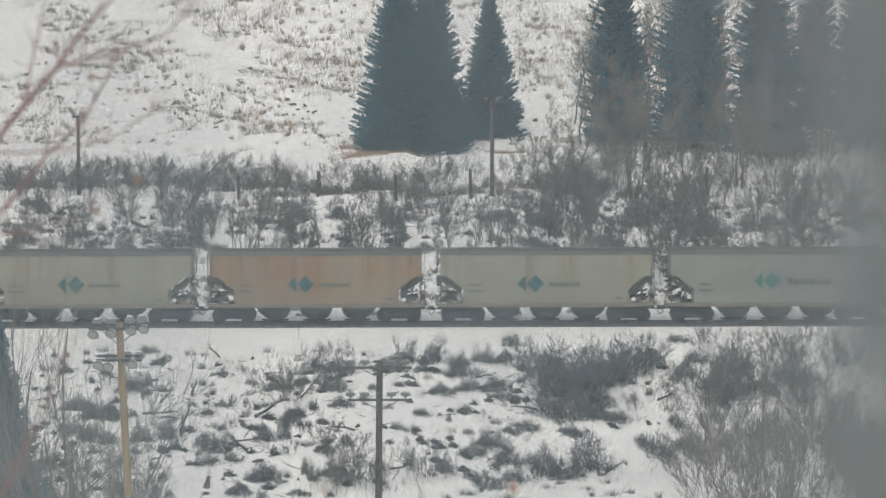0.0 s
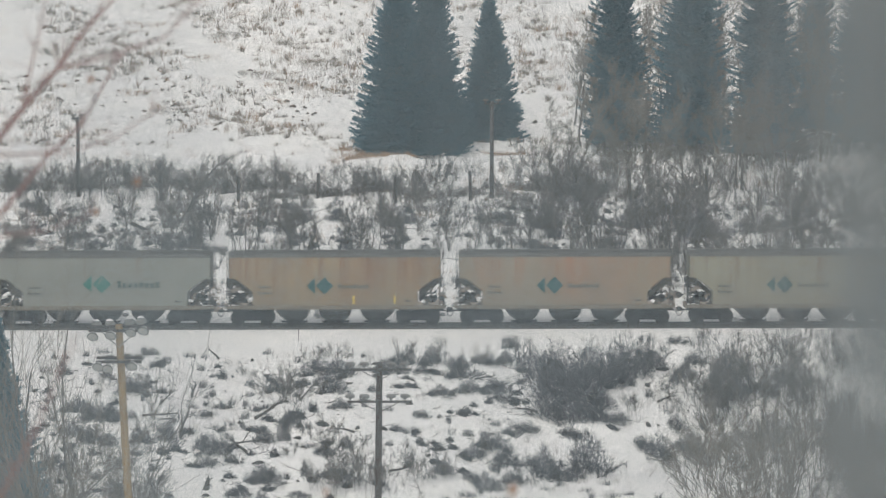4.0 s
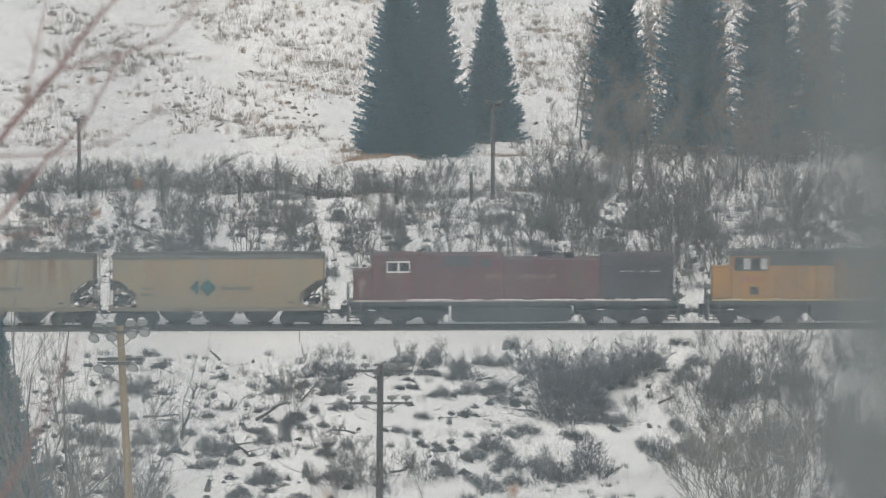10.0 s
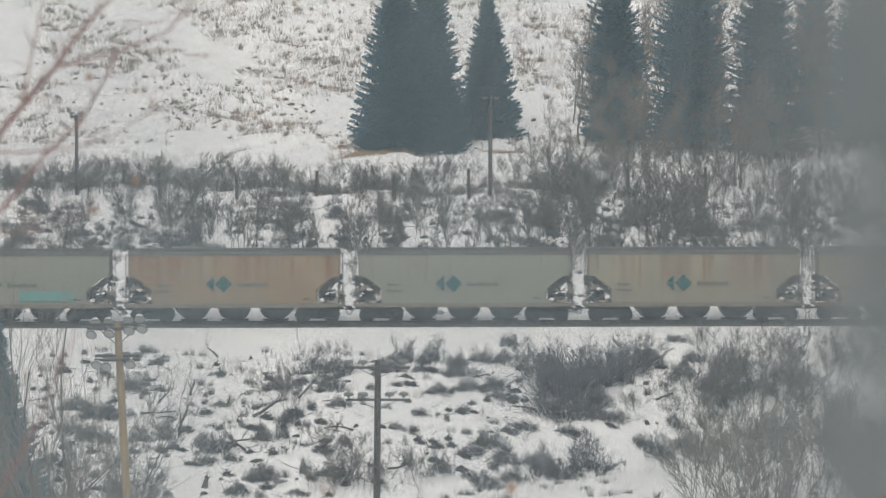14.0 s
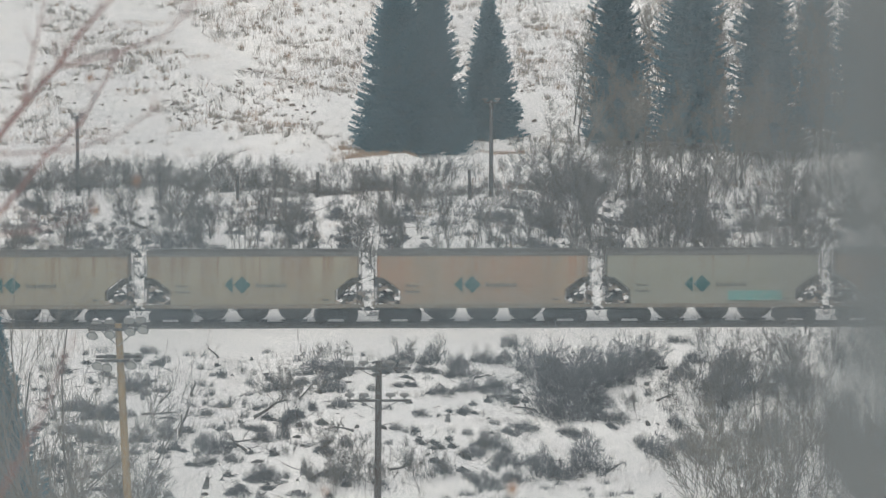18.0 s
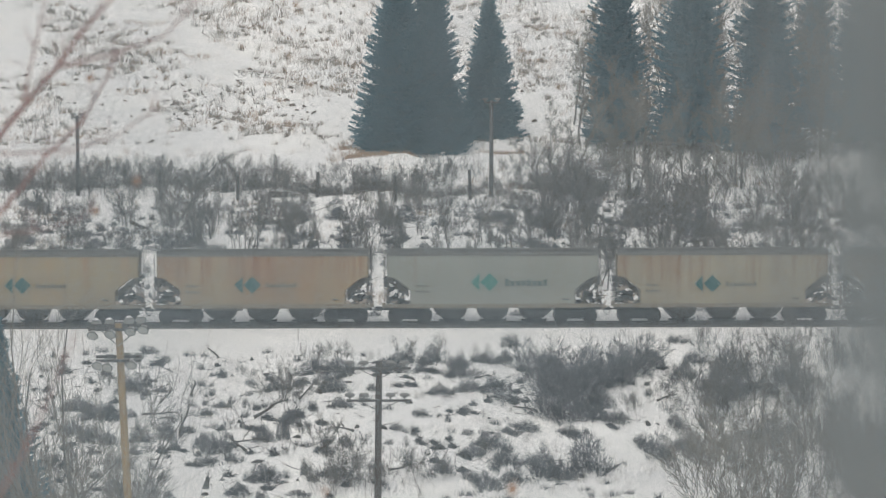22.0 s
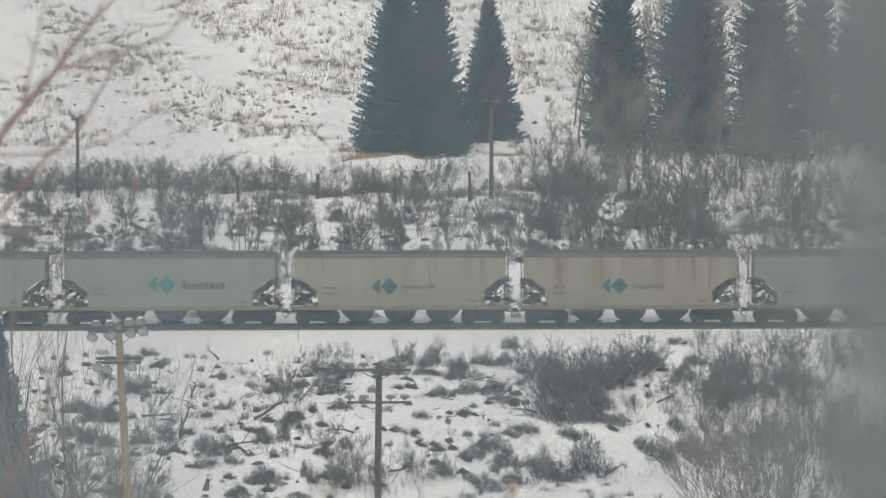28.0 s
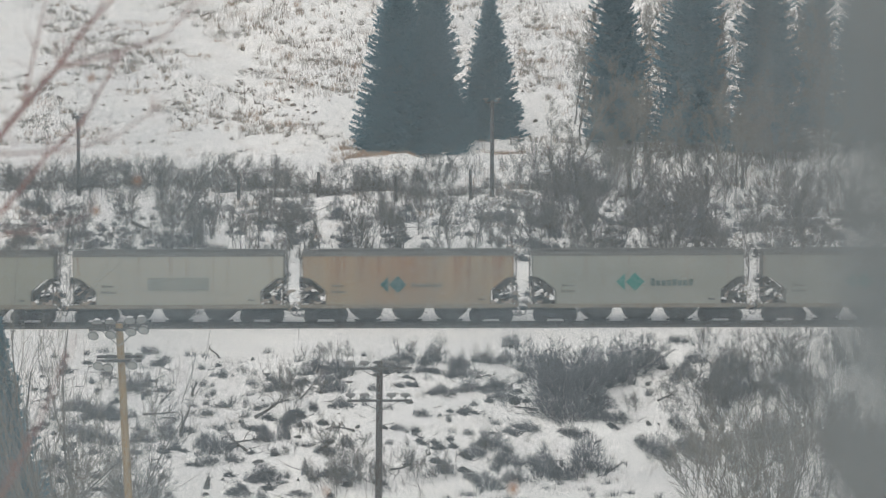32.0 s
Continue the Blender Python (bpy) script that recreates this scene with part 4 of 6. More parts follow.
def spruce_meshes(seed, height, base_r, branches, bare=0.03, power=0.8, open_boughs=0.0):
    """Trunk with limbs, and a crown of drooping needle sprays."""
    r = np.random.RandomState(seed)
    t = bare + (1 - bare) * np.sort(r.rand(branches) ** 1.25)
    trunk = [(0, 0, -0.4, 0, 0, height * 0.5, height * 0.016, height * 0.010), (0, 0, height * 0.5, 0, 0, height * 0.99, height * 0.010, 0.01)]
    V, tris, limb = [], [], []
    count = 0
    for k in range(branches):
        z0 = t[k] * height
        a = r.rand() * 6.283
        L = (base_r * (1 - t[k]) ** power * (1 + 0.05 * math.sin(3 * a + 9 * t[k])) + 0.12) * (0.5 + 0.68 * r.rand() ** (1.2 + 1.6 * open_boughs))
        rise = 0.42 - 0.72 * (1 - t[k])
        ca, sa = math.cos(a), math.sin(a)
        limb.append((0, 0, z0, ca * L * 0.8, sa * L * 0.8, z0 + rise * L * 0.8 + 0.1 * L, 0.03, 0.008))
        n = max(10, int(L / 0.024))
        s = np.sqrt(r.rand(n)) if L > 0.8 else r.rand(n)
        off = r.normal(0, 0.15 - 0.06 * open_boughs, n) * L * s * (1.1 - 0.8 * s)
        px, py = ca * L * s - sa * off, sa * L * s + ca * off
        pz = z0 + rise * L * s + 0.2 * L * s ** 3 - 0.35 * np.abs(off) + r.normal(0, 0.09, n) * (1.15 - s) - 0.06 * r.rand(n)
        la = a + r.normal(0, 0.7, n)
        ln = (0.11 + 0.12 * (1.1 - s) * min(1.0, L)) * (0.7 + 0.8 * r.rand(n)) + 0.03
        dz = r.normal(-0.35, 0.5, n) * ln * (1.15 - s) + 0.25 * ln * s
        e = np.stack([px + np.cos(la) * ln, py + np.sin(la) * ln, pz + dz], 1)
        p = np.stack([px, py, pz], 1)
        w = r.normal(0, 1, (n, 3))
        w *= ((0.028 + 0.02 * r.rand(n)) / np.linalg.norm(w, axis=1))[:, None]
        q = np.stack([p + w, p - w, e, (p + e) / 2 + w[:, [1, 2, 0]] * 2.2], 1)
        V.append(q.reshape(-1, 3))
        i = count + np.arange(n) * 4
        tris += np.stack([i, i + 1, i + 2], 1).tolist() + np.stack([i, i + 3, i + 2], 1).tolist()
        count += n * 4
    trunk_me = tubes("trunk", trunk + limb, 4)
    trunk_me.materials.append(BARK)
    crown = raw("crown", np.concatenate(V).tolist(), tris)
    crown.materials.append(NEEDLE)
    return trunk_me, crown


def plant(name, meshes, label, category, x, y, turn=0.0, size=1.0, group="", lean=0.0, wide=1.0, sink=0.1):
    root = new(name)
    root.matrix_basis = pose(x, y, float(ground_z(x, y)) - sink, lean, 0, turn) @ Matrix.Diagonal((size * wide, size * wide, size, 1))
    for nm, me in zip(("trunk", "crown"), meshes):
        ob = part(nm, me, None, root)
        if "tree" not in name:
            ob["kind"] = "stuff"
    tagged(root, label, category, group)
    return root


def single(name, me, label, category, x, y, turn, size, group="", wide=1.0, sink=0.1):
    if isinstance(me, tuple):
        return plant(name, me, label, category, x, y, turn, size, group, 0.0, wide, sink)
    ob = new(name, me)
    ob.matrix_basis = pose(x, y, float(ground_z(x, y)) - sink, 0, 0, turn) @ Matrix.Diagonal((size * wide, size * wide, size, 1))
    return tagged(ob, label, category, group)


def mesh_of(name, rows, material, sides=3):
    me = tubes(name, rows, sides)
    me.materials.append(material)
    return me


SPRUCES = [spruce_meshes(11, 15.2, 4.0, 2100, power=0.75), spruce_meshes(12, 15.6, 3.7, 2000, power=0.8), spruce_meshes(13, 11.8, 2.9, 1500, power=1.05), spruce_meshes(14, 21.0, 3.9, 1750, 0.05, 0.7, 0.7)]
# x, y, height factor, which, turn, width factor
for x, y, s, k, a, w in ((-3.6, 381.5, 0.98, 0, 20, 0.95), (-0.95, 381, 1.0, 1, 140, 0.86), (3.7, 390, 1.1, 2, 60, 0.9),
                         (13.8, 384, 0.9, 3, 15, 0.9), (19.6, 381, 1.1, 3, 250, 0.85), (25.2, 377, 0.95, 3, 75, 1.0), (33.6, 382, 1.05, 3, 200, 0.9), (30.2, 392, 0.8, 3, 320, 0.8)):
    plant("spruce_tree", SPRUCES[k], "tall dense blue-green spruce on the snowy bench", "spruce tree", x, y, a, s, "spruces above the track", wide=w)
plant("spruce_tree", SPRUCES[2], "young dark spruce at the foot of the slope", "spruce tree", -22.3, 240, 30, 0.98, wide=1.0)


def bush_meshes(rows, cut, wood, twigs):
    thick, fine = trunk_and_crown(rows, cut)
    return mesh_of("stems", thick, wood, 4), mesh_of("twigs", fine, twigs)


def scrub_rows(seed, count=850):
    """A dense low thicket of fine stems, one metre wide and high, with an uneven lobed outline."""
    r = np.random.RandomState(seed)
    a, u = r.rand(count) * 6.283, r.rand(count)
    lobe = 0.8 + 0.16 * np.sin(3 * a + r.rand() * 6) + 0.14 * np.sin(5 * a + r.rand() * 6)
    rr = 0.47 * np.sqrt(r.rand(count)) * lobe
    tall = (0.82 + 0.2 * np.sin(2 * a + r.rand() * 6)) * np.sqrt(np.clip(1 - (rr / 0.5) ** 2, 0.03, 1))
    z = -0.05 + tall * 0.85 * u
    x, y = np.cos(a) * rr, np.sin(a) * rr
    ln = r.uniform(0.06, 0.2, count)
    d = np.stack([np.cos(a) * rr * 1.6 + r.normal(0, 0.45, count), np.sin(a) * rr * 1.6 + r.normal(0, 0.45, count), 0.75 + r.normal(0, 0.45, count)], 1)
    d *= (ln / np.linalg.norm(d, axis=1))[:, None]
    rows = np.stack([x, y, z, x + d[:, 0], y + d[:, 1], z + d[:, 2], np.full(count, 0.0068), np.full(count, 0.003)], 1)
    return rows


def scrub_mesh(seed):
    return mesh_of("low_shrub", scrub_rows(seed), DARKTWIG)


BRUSH = [bush_meshes(sprout(100 + k, 2.6, 8, 0.9, 3, 0.017, 0.45, 2, pieces=5, tip=0.0045, upright=0.25), 0.0095, TWIG, TWIG) for k in range(7)]
SAPLING = [bush_meshes(sprout(150 + k, 3.6, 2, 0.35, 3, 0.055, 0.14, 2, pieces=7, tip=0.006, upright=0.25), 0.014, DARKBARK, TWIG) for k in range(6)]
HILLBRUSH = [mesh_of("hill_shrub", sprout(270 + k, 0.6, 60, 0.55, 1, 0.009, 0.4, 2, pieces=3, tip=0.006), STRAW if k == 0 else GREYGRASS) for k in range(3)]
CLUMP = [mesh_of("low_shrub", sprout(200 + k, 0.8, 26, 0.5, 3, 0.016, 0.95, 2, pieces=3, tip=0.006), DARKTWIG) for k in range(6)]
BIGBUSH = [bush_meshes(sprout(230 + k, 2.9, 34, 0.9, 3, 0.013, 0.55, 2, tip=0.006), 0.008, DARKTWIG, DARKTWIG) for k in range(2)]
WILLOW = [bush_meshes(sprout(260 + k, 4.2, 9, 1.0, 2, 0.03, 0.2, 2, pieces=6, tip=0.011, upright=0.3), 0.016, BARK, PALETWIG) for k in range(4)]
SCRUB = [scrub_mesh(400 + k) for k in range(7)]
HEDGE = [mesh_of("hedge_growth", scrub_rows(440 + k, 620), TWIG) for k in range(5)]
def low_brush(name, seed, count, area, wide, label):
    """Uncountable small heaps of dead stems joined into one sheet of brush."""
    r = np.random.RandomState(seed)
    rows = []
    for k in range(count):
        x, y, w = r.uniform(area[0], area[1]), r.uniform(area[2], area[3]), r.uniform(*wide)
        q = np.array(scrub_rows(500 + seed * 7 + k, int(260 + 160 * w)))
        h = w * r.uniform(0.4, 0.8)
        q[:, [0, 1, 3, 4]] *= w
        q[:, [2, 5]] *= h
        q[:, [6, 7]] *= max(1.0, w)
        q[:, [0, 3]] += x
        q[:, [1, 4]] += y
        q[:, [2, 5]] += float(ground_z(x, y))
        rows.append(q)
    tagged(new(name, mesh_of(name, np.concatenate(rows), DARKTWIG)), label, "brush", kind="stuff")


low_brush("bank_brush", 1, 100, (-31, 31, 312, 344), (0.5, 1.7), "low dark brush poking through snow on the bank")
low_brush("foot_brush", 2, 95, (-31, 30, 304.5, 313), (0.4, 1.2), "small dark brush at the foot of the bank")
SLENDER = [bush_meshes(sprout(340 + k, 11.0, 3, 0.5, 2, 0.085, 0.12, 2, pieces=7, tip=0.007, upright=0.6), 0.02, BARK, PALETWIG) for k in range(3)]
POPLARS = []
for k in range(5):
    tr, cr = trunk_and_crown(sprout(300 + k, 9.0, 1 + k % 2, 0.25, 3, 0.10, 0.12, 2, pieces=9, tip=0.0065, upright=0.2), 0.026)
    POPLARS.append((mesh_of("trunk", tr, BARK, 5), mesh_of("crown", cr, PALETWIG)))

rnd = random.Random(5)
turn = lambda: rnd.uniform(0, 360)
# the hedge along the top of the bank: low dense growth with taller bare shrubs in it
for k in range(60):
    x = -33 + 47 * (k + rnd.random()) / 60
    y = (354.5 if x < -20 else 354.5 - (x + 20) * 0.8 if x < -12 else 348.0) + rnd.uniform(-1.5, 5.0)
    ob = single("hedge_growth", HEDGE[k % 5], "dense grey low growth along the hedge", "hedge growth", x, y, turn(), 1.0, "hedge on the bank")
    w, h = rnd.uniform(1.0, 3.2), rnd.uniform(0.7, 1.7)
    ob.scale = (w, w, h)
for k in range(72):
    x = rnd.uniform(-33, -8) if k < 50 else rnd.uniform(-8, 10)
    single("shrub", BRUSH[k % 7], "bare grey-brown shrub on top of the bank", "shrub", x, rnd.uniform(347, 358), turn(), rnd.uniform(0.6, 1.05), "hedge on the bank")
for k in range(85):
    single("shrub", BRUSH[k % 7], "bare tangled shrub in the thicket", "shrub", rnd.uniform(7, 31), rnd.uniform(311, 372), turn(), rnd.uniform(0.7, 1.4), "thicket under the poplars")
for k in range(88):
    x = rnd.uniform(-12, 9) if k < 56 else rnd.uniform(-30, -12)
    single("sapling", SAPLING[k % 6], "thin leafless sapling standing in snow", "sapling", x, rnd.uniform(312, 338), turn(), rnd.uniform(0.4, 0.95), "saplings on the bank", 0.8)
for k in range(44):
    single("sapling", SAPLING[k % 6], "thin leafless sapling standing in snow", "sapling", rnd.uniform(8, 30), rnd.uniform(310, 338), turn(), rnd.uniform(0.6, 1.2), "saplings on the bank")
for k in range(95):
    single("shrub", BRUSH[k % 7], "small bare grey shrub on the snowy bank", "shrub", rnd.uniform(-31, 10), rnd.uniform(312, 342), turn(), rnd.uniform(0.35, 0.75), "shrubs on the bank")
# dark bushes on the bank behind the rails: x, y, width, height
BANK_SCRUB = ((-18.3, 320.3, 3.6, 1.7), (-21.5, 322.0, 1.6, 1.4), (-28.2, 323.4, 2.3, 1.2), (-28.4, 330.9, 1.6, 0.6), (-28.7, 340.4, 2.1, 1.3), (-26.5, 341.4, 1.7, 0.6), (-16.7, 321.2, 1.9, 1.6), (-12.4, 332.4, 1.6, 0.8), (-10.1, 333.7, 2.8, 1.7), (-7.3, 334.0, 1.6, 1.2), (-6.5, 320.9, 1.6, 1.6), (-3.3, 321.3, 1.2, 1.4), (-2.5, 333.1, 1.6, 1.2), (4.0, 334.3, 2.8, 1.2), (6.7, 330.4, 2.8, 2.0), (-1.3, 319.4, 1.6, 1.0), (-28.9, 320.8, 1.5, 0.9), (-25.8, 319.9, 1.5, 0.8), (-23.6, 321.0, 1.1, 0.8), (6.5, 319.8, 2.2, 1.2), (13.3, 330.9, 3.5, 2.0), (17.3, 326.1, 4.2, 2.4), (11.4, 320.8, 2.3, 1.2), (20.9, 327.8, 2.3, 1.6))
for k, (x, y, w, h) in enumerate(BANK_SCRUB):
    ob = single("bush", SCRUB[k % 7], "dense dark leafless bush on the bank", "shrub", x, y, turn(), 1.0, "bushes on the bank")
    ob.scale = (w, w, h)
# young trees with crooked trunks on the bank: x, y, height and width factors
BANK_TREES = ((-21.6, 330.6, 0.67, 0.35), (-18.9, 332.8, 1.25, 1.4), (-15.6, 325.8, 1.19, 0.7), (-12.7, 322.7, 1.22, 0.6), (-13.5, 321.2, 0.89, 0.6), (-27.3, 331.2, 0.71, 0.8), (-14.0, 321.2, 0.73, 0.6), (-10.5, 321.1, 0.75, 0.6), (-9.9, 321.1, 1.05, 0.7), (-8.2, 320.2, 0.69, 0.6), (-5.6, 321.7, 0.69, 0.8), (-4.6, 322.1, 0.84, 0.6), (-2.9, 321.5, 0.63, 0.7), (0.5, 319.9, 0.94, 0.7), (1.8, 320.5, 1.04, 0.7), (-25.5, 346.5, 0.68, 0.6), (-24.7, 349.8, 0.80, 0.5), (-25.7, 330.9, 0.43, 0.8), (-24.8, 321.2, 0.52, 0.8), (-16.7, 320.7, 0.47, 0.8), (4.5, 321.9, 0.84, 0.7), (5.8, 321.7, 0.94, 0.7))
for k, (x, y, h, w) in enumerate(BANK_TREES):
    single("sapling", SAPLING[k % 6], "small leafless tree with a crooked trunk on the bank", "sapling", x, y, turn(), h * 1.1, "young trees on the bank", max(0.75, w))
for k in range(21):
    x, y = 9.5 + 21 * (k + rnd.random()) / 21, rnd.uniform(374, 404)
    plant("bare_tree", POPLARS[k % 5], "tall bare pale-barked poplar among the spruces", "tree", x, y, turn(), rnd.uniform(1.0, 1.25) + 0.014 * x, "poplars by the spruces", wide=0.85)
for k in range(22):
    x, y = 8.5 + 28 * rnd.random(), rnd.uniform(340, 396)
    plant("bare_tree", POPLARS[k % 5], "bare pale-barked poplar without leaves", "tree", x, y, turn(), rnd.uniform(0.55, 0.8) + 0.016 * x, "poplars by the spruces")

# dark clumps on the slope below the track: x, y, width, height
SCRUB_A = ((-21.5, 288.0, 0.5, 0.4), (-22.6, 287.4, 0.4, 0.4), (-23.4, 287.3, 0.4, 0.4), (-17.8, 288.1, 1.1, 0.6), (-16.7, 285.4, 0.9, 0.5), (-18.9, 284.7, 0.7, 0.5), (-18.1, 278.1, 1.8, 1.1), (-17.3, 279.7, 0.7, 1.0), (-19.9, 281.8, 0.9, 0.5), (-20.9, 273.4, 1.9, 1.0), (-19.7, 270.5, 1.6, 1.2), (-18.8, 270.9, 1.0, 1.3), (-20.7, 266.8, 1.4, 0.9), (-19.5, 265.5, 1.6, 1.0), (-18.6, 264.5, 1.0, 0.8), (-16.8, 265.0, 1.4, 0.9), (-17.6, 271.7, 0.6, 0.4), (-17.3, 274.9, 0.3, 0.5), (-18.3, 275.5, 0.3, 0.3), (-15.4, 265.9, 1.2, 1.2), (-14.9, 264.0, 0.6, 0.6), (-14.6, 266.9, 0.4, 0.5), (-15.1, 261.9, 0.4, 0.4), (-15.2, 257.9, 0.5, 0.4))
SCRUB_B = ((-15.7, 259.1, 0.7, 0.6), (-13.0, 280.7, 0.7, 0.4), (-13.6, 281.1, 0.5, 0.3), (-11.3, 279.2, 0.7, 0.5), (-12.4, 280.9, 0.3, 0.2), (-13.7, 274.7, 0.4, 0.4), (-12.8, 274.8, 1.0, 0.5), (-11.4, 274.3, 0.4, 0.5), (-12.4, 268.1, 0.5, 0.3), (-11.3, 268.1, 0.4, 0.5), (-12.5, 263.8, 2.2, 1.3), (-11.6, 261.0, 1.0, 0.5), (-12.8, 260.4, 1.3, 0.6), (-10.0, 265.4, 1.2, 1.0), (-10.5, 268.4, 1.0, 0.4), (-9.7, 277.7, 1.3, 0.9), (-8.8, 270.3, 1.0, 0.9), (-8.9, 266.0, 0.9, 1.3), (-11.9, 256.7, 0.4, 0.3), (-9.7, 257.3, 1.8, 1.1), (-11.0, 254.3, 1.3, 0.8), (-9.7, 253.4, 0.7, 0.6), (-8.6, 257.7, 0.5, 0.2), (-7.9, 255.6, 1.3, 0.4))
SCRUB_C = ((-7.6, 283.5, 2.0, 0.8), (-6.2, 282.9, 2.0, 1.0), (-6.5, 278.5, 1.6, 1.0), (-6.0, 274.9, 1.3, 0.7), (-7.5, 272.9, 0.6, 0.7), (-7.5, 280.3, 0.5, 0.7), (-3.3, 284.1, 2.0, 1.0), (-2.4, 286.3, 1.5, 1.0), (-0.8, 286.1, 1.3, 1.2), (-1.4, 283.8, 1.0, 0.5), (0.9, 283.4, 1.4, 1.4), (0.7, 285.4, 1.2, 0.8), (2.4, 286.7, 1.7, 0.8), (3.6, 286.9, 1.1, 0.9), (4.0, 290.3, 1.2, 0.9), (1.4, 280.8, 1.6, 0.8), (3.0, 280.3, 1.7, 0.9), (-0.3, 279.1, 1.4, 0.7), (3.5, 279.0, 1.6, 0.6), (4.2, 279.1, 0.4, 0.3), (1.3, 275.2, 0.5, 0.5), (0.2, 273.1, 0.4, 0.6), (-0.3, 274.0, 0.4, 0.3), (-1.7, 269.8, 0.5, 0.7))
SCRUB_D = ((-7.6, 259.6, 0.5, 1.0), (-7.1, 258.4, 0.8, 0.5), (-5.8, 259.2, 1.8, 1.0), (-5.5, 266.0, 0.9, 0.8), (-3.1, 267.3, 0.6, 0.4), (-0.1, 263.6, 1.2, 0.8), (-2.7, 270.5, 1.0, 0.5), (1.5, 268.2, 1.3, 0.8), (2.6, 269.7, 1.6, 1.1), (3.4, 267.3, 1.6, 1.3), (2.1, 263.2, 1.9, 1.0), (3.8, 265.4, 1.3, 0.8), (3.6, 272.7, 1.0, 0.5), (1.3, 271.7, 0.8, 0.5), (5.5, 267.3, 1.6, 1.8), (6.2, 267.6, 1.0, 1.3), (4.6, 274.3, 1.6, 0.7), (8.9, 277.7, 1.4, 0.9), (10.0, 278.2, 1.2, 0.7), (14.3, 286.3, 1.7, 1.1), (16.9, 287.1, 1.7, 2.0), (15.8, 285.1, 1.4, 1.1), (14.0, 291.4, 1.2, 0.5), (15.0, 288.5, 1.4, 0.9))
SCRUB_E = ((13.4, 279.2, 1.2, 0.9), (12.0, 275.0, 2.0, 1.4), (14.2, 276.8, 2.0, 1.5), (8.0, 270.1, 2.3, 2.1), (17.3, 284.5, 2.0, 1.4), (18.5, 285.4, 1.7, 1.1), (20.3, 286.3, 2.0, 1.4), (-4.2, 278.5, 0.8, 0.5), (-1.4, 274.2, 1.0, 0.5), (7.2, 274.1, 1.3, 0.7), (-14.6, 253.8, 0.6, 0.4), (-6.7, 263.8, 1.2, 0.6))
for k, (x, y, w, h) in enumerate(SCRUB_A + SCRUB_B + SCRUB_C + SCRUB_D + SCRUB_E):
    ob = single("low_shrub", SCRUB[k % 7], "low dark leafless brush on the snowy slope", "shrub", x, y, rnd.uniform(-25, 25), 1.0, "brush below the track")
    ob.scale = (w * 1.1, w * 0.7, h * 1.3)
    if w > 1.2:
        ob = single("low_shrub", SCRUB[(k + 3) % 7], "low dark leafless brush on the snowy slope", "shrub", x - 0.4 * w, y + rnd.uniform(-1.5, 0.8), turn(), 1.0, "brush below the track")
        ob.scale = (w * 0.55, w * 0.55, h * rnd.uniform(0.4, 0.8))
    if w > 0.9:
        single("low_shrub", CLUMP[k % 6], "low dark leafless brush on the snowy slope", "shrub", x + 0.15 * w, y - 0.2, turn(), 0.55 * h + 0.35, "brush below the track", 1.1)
# the big grey bush beside the rails, in several close stems: x, y, width, height
for k, (x, y, w, h) in enumerate(((5.9, 277.0, 2.6, 2.2), (7.3, 276.8, 2.6, 2.6), (8.4, 278.5, 2.2, 2.0), (6.6, 280.5, 3.2, 2.9), (8.2, 282.5, 3.4, 2.7), (9.8, 284.0, 2.8, 2.2), (11.2, 285.8, 2.6, 2.0), (12.4, 287.4, 2.2, 1.6), (6.0, 284.0, 2.6, 2.2), (9.2, 280.2, 1.8, 1.5))):
    ob = single("bush", SCRUB[k % 7], "dense grey thorny bush below the rails", "shrub", x, y, turn(), 1.0, "big bush below the rails")
    ob.scale = (w, w, h)
for x, y, s in ((6.5, 279, 1.0), (7.8, 281, 1.05), (9.4, 284, 0.9), (11.5, 286.2, 0.8), (5.6, 283.2, 0.85)):
    single("bush", BIGBUSH[int(x * 7) % 2], "dense grey thorny bush with fine tips below the rails", "shrub", x, y, turn(), s, "big bush below the rails", 1.0)
for x, y, s in ((-8.9, 273.2, 1.0), (-8.6, 273.6, 0.9), (-6.5, 264.4, 0.75), (-6.0, 264.2, 0.7), (-4.5, 258.2, 1.0), (-5.0, 258.6, 0.9), (-4.2, 257.5, 0.8), (-1.5, 261.6, 0.85), (-1.2, 261.2, 0.75), (-0.8, 286.2, 0.6), (-2.4, 286.8, 0.6), (-9.5, 281, 0.5),
                (-6.8, 256.5, 0.7), (-5.8, 255.8, 0.8), (-5.4, 257.2, 0.7), (-3.4, 259.5, 0.5), (-0.2, 262.8, 0.6), (-8.0, 285, 0.5), (-7.0, 285.4, 0.5), (-6.2, 285.0, 0.55), (18.8, 288, 0.8), (19.8, 289, 0.8), (20.8, 288, 0.85), (21.6, 288, 0.8), (13.2, 270, 0.8), (2.0, 286, 0.5), (11.2, 279.5, 0.6), (12.9, 282.5, 0.6)):
    single("shrub", BRUSH[int(abs(x) * 5) % 7], "upright bare shrub on the slope", "shrub", x, y, turn(), s, "shrubs below the track", 0.9)
for k in range(40):
    x = rnd.uniform(14.5, 25)
    single("shrub", BRUSH[k % 7], "upright bare shrub at the foot of the embankment", "shrub", x, rnd.uniform(276, 290), turn(), rnd.uniform(0.6, 1.2), "shrubs below the track", 0.9)
for k in range(16):
    single("shrub", BRUSH[k % 7], "fine grey brush in the valley corner", "shrub", rnd.uniform(-22, -14.8), rnd.uniform(247, 258), turn(), rnd.uniform(0.5, 0.95), "brush in the valley corner", 1.1)
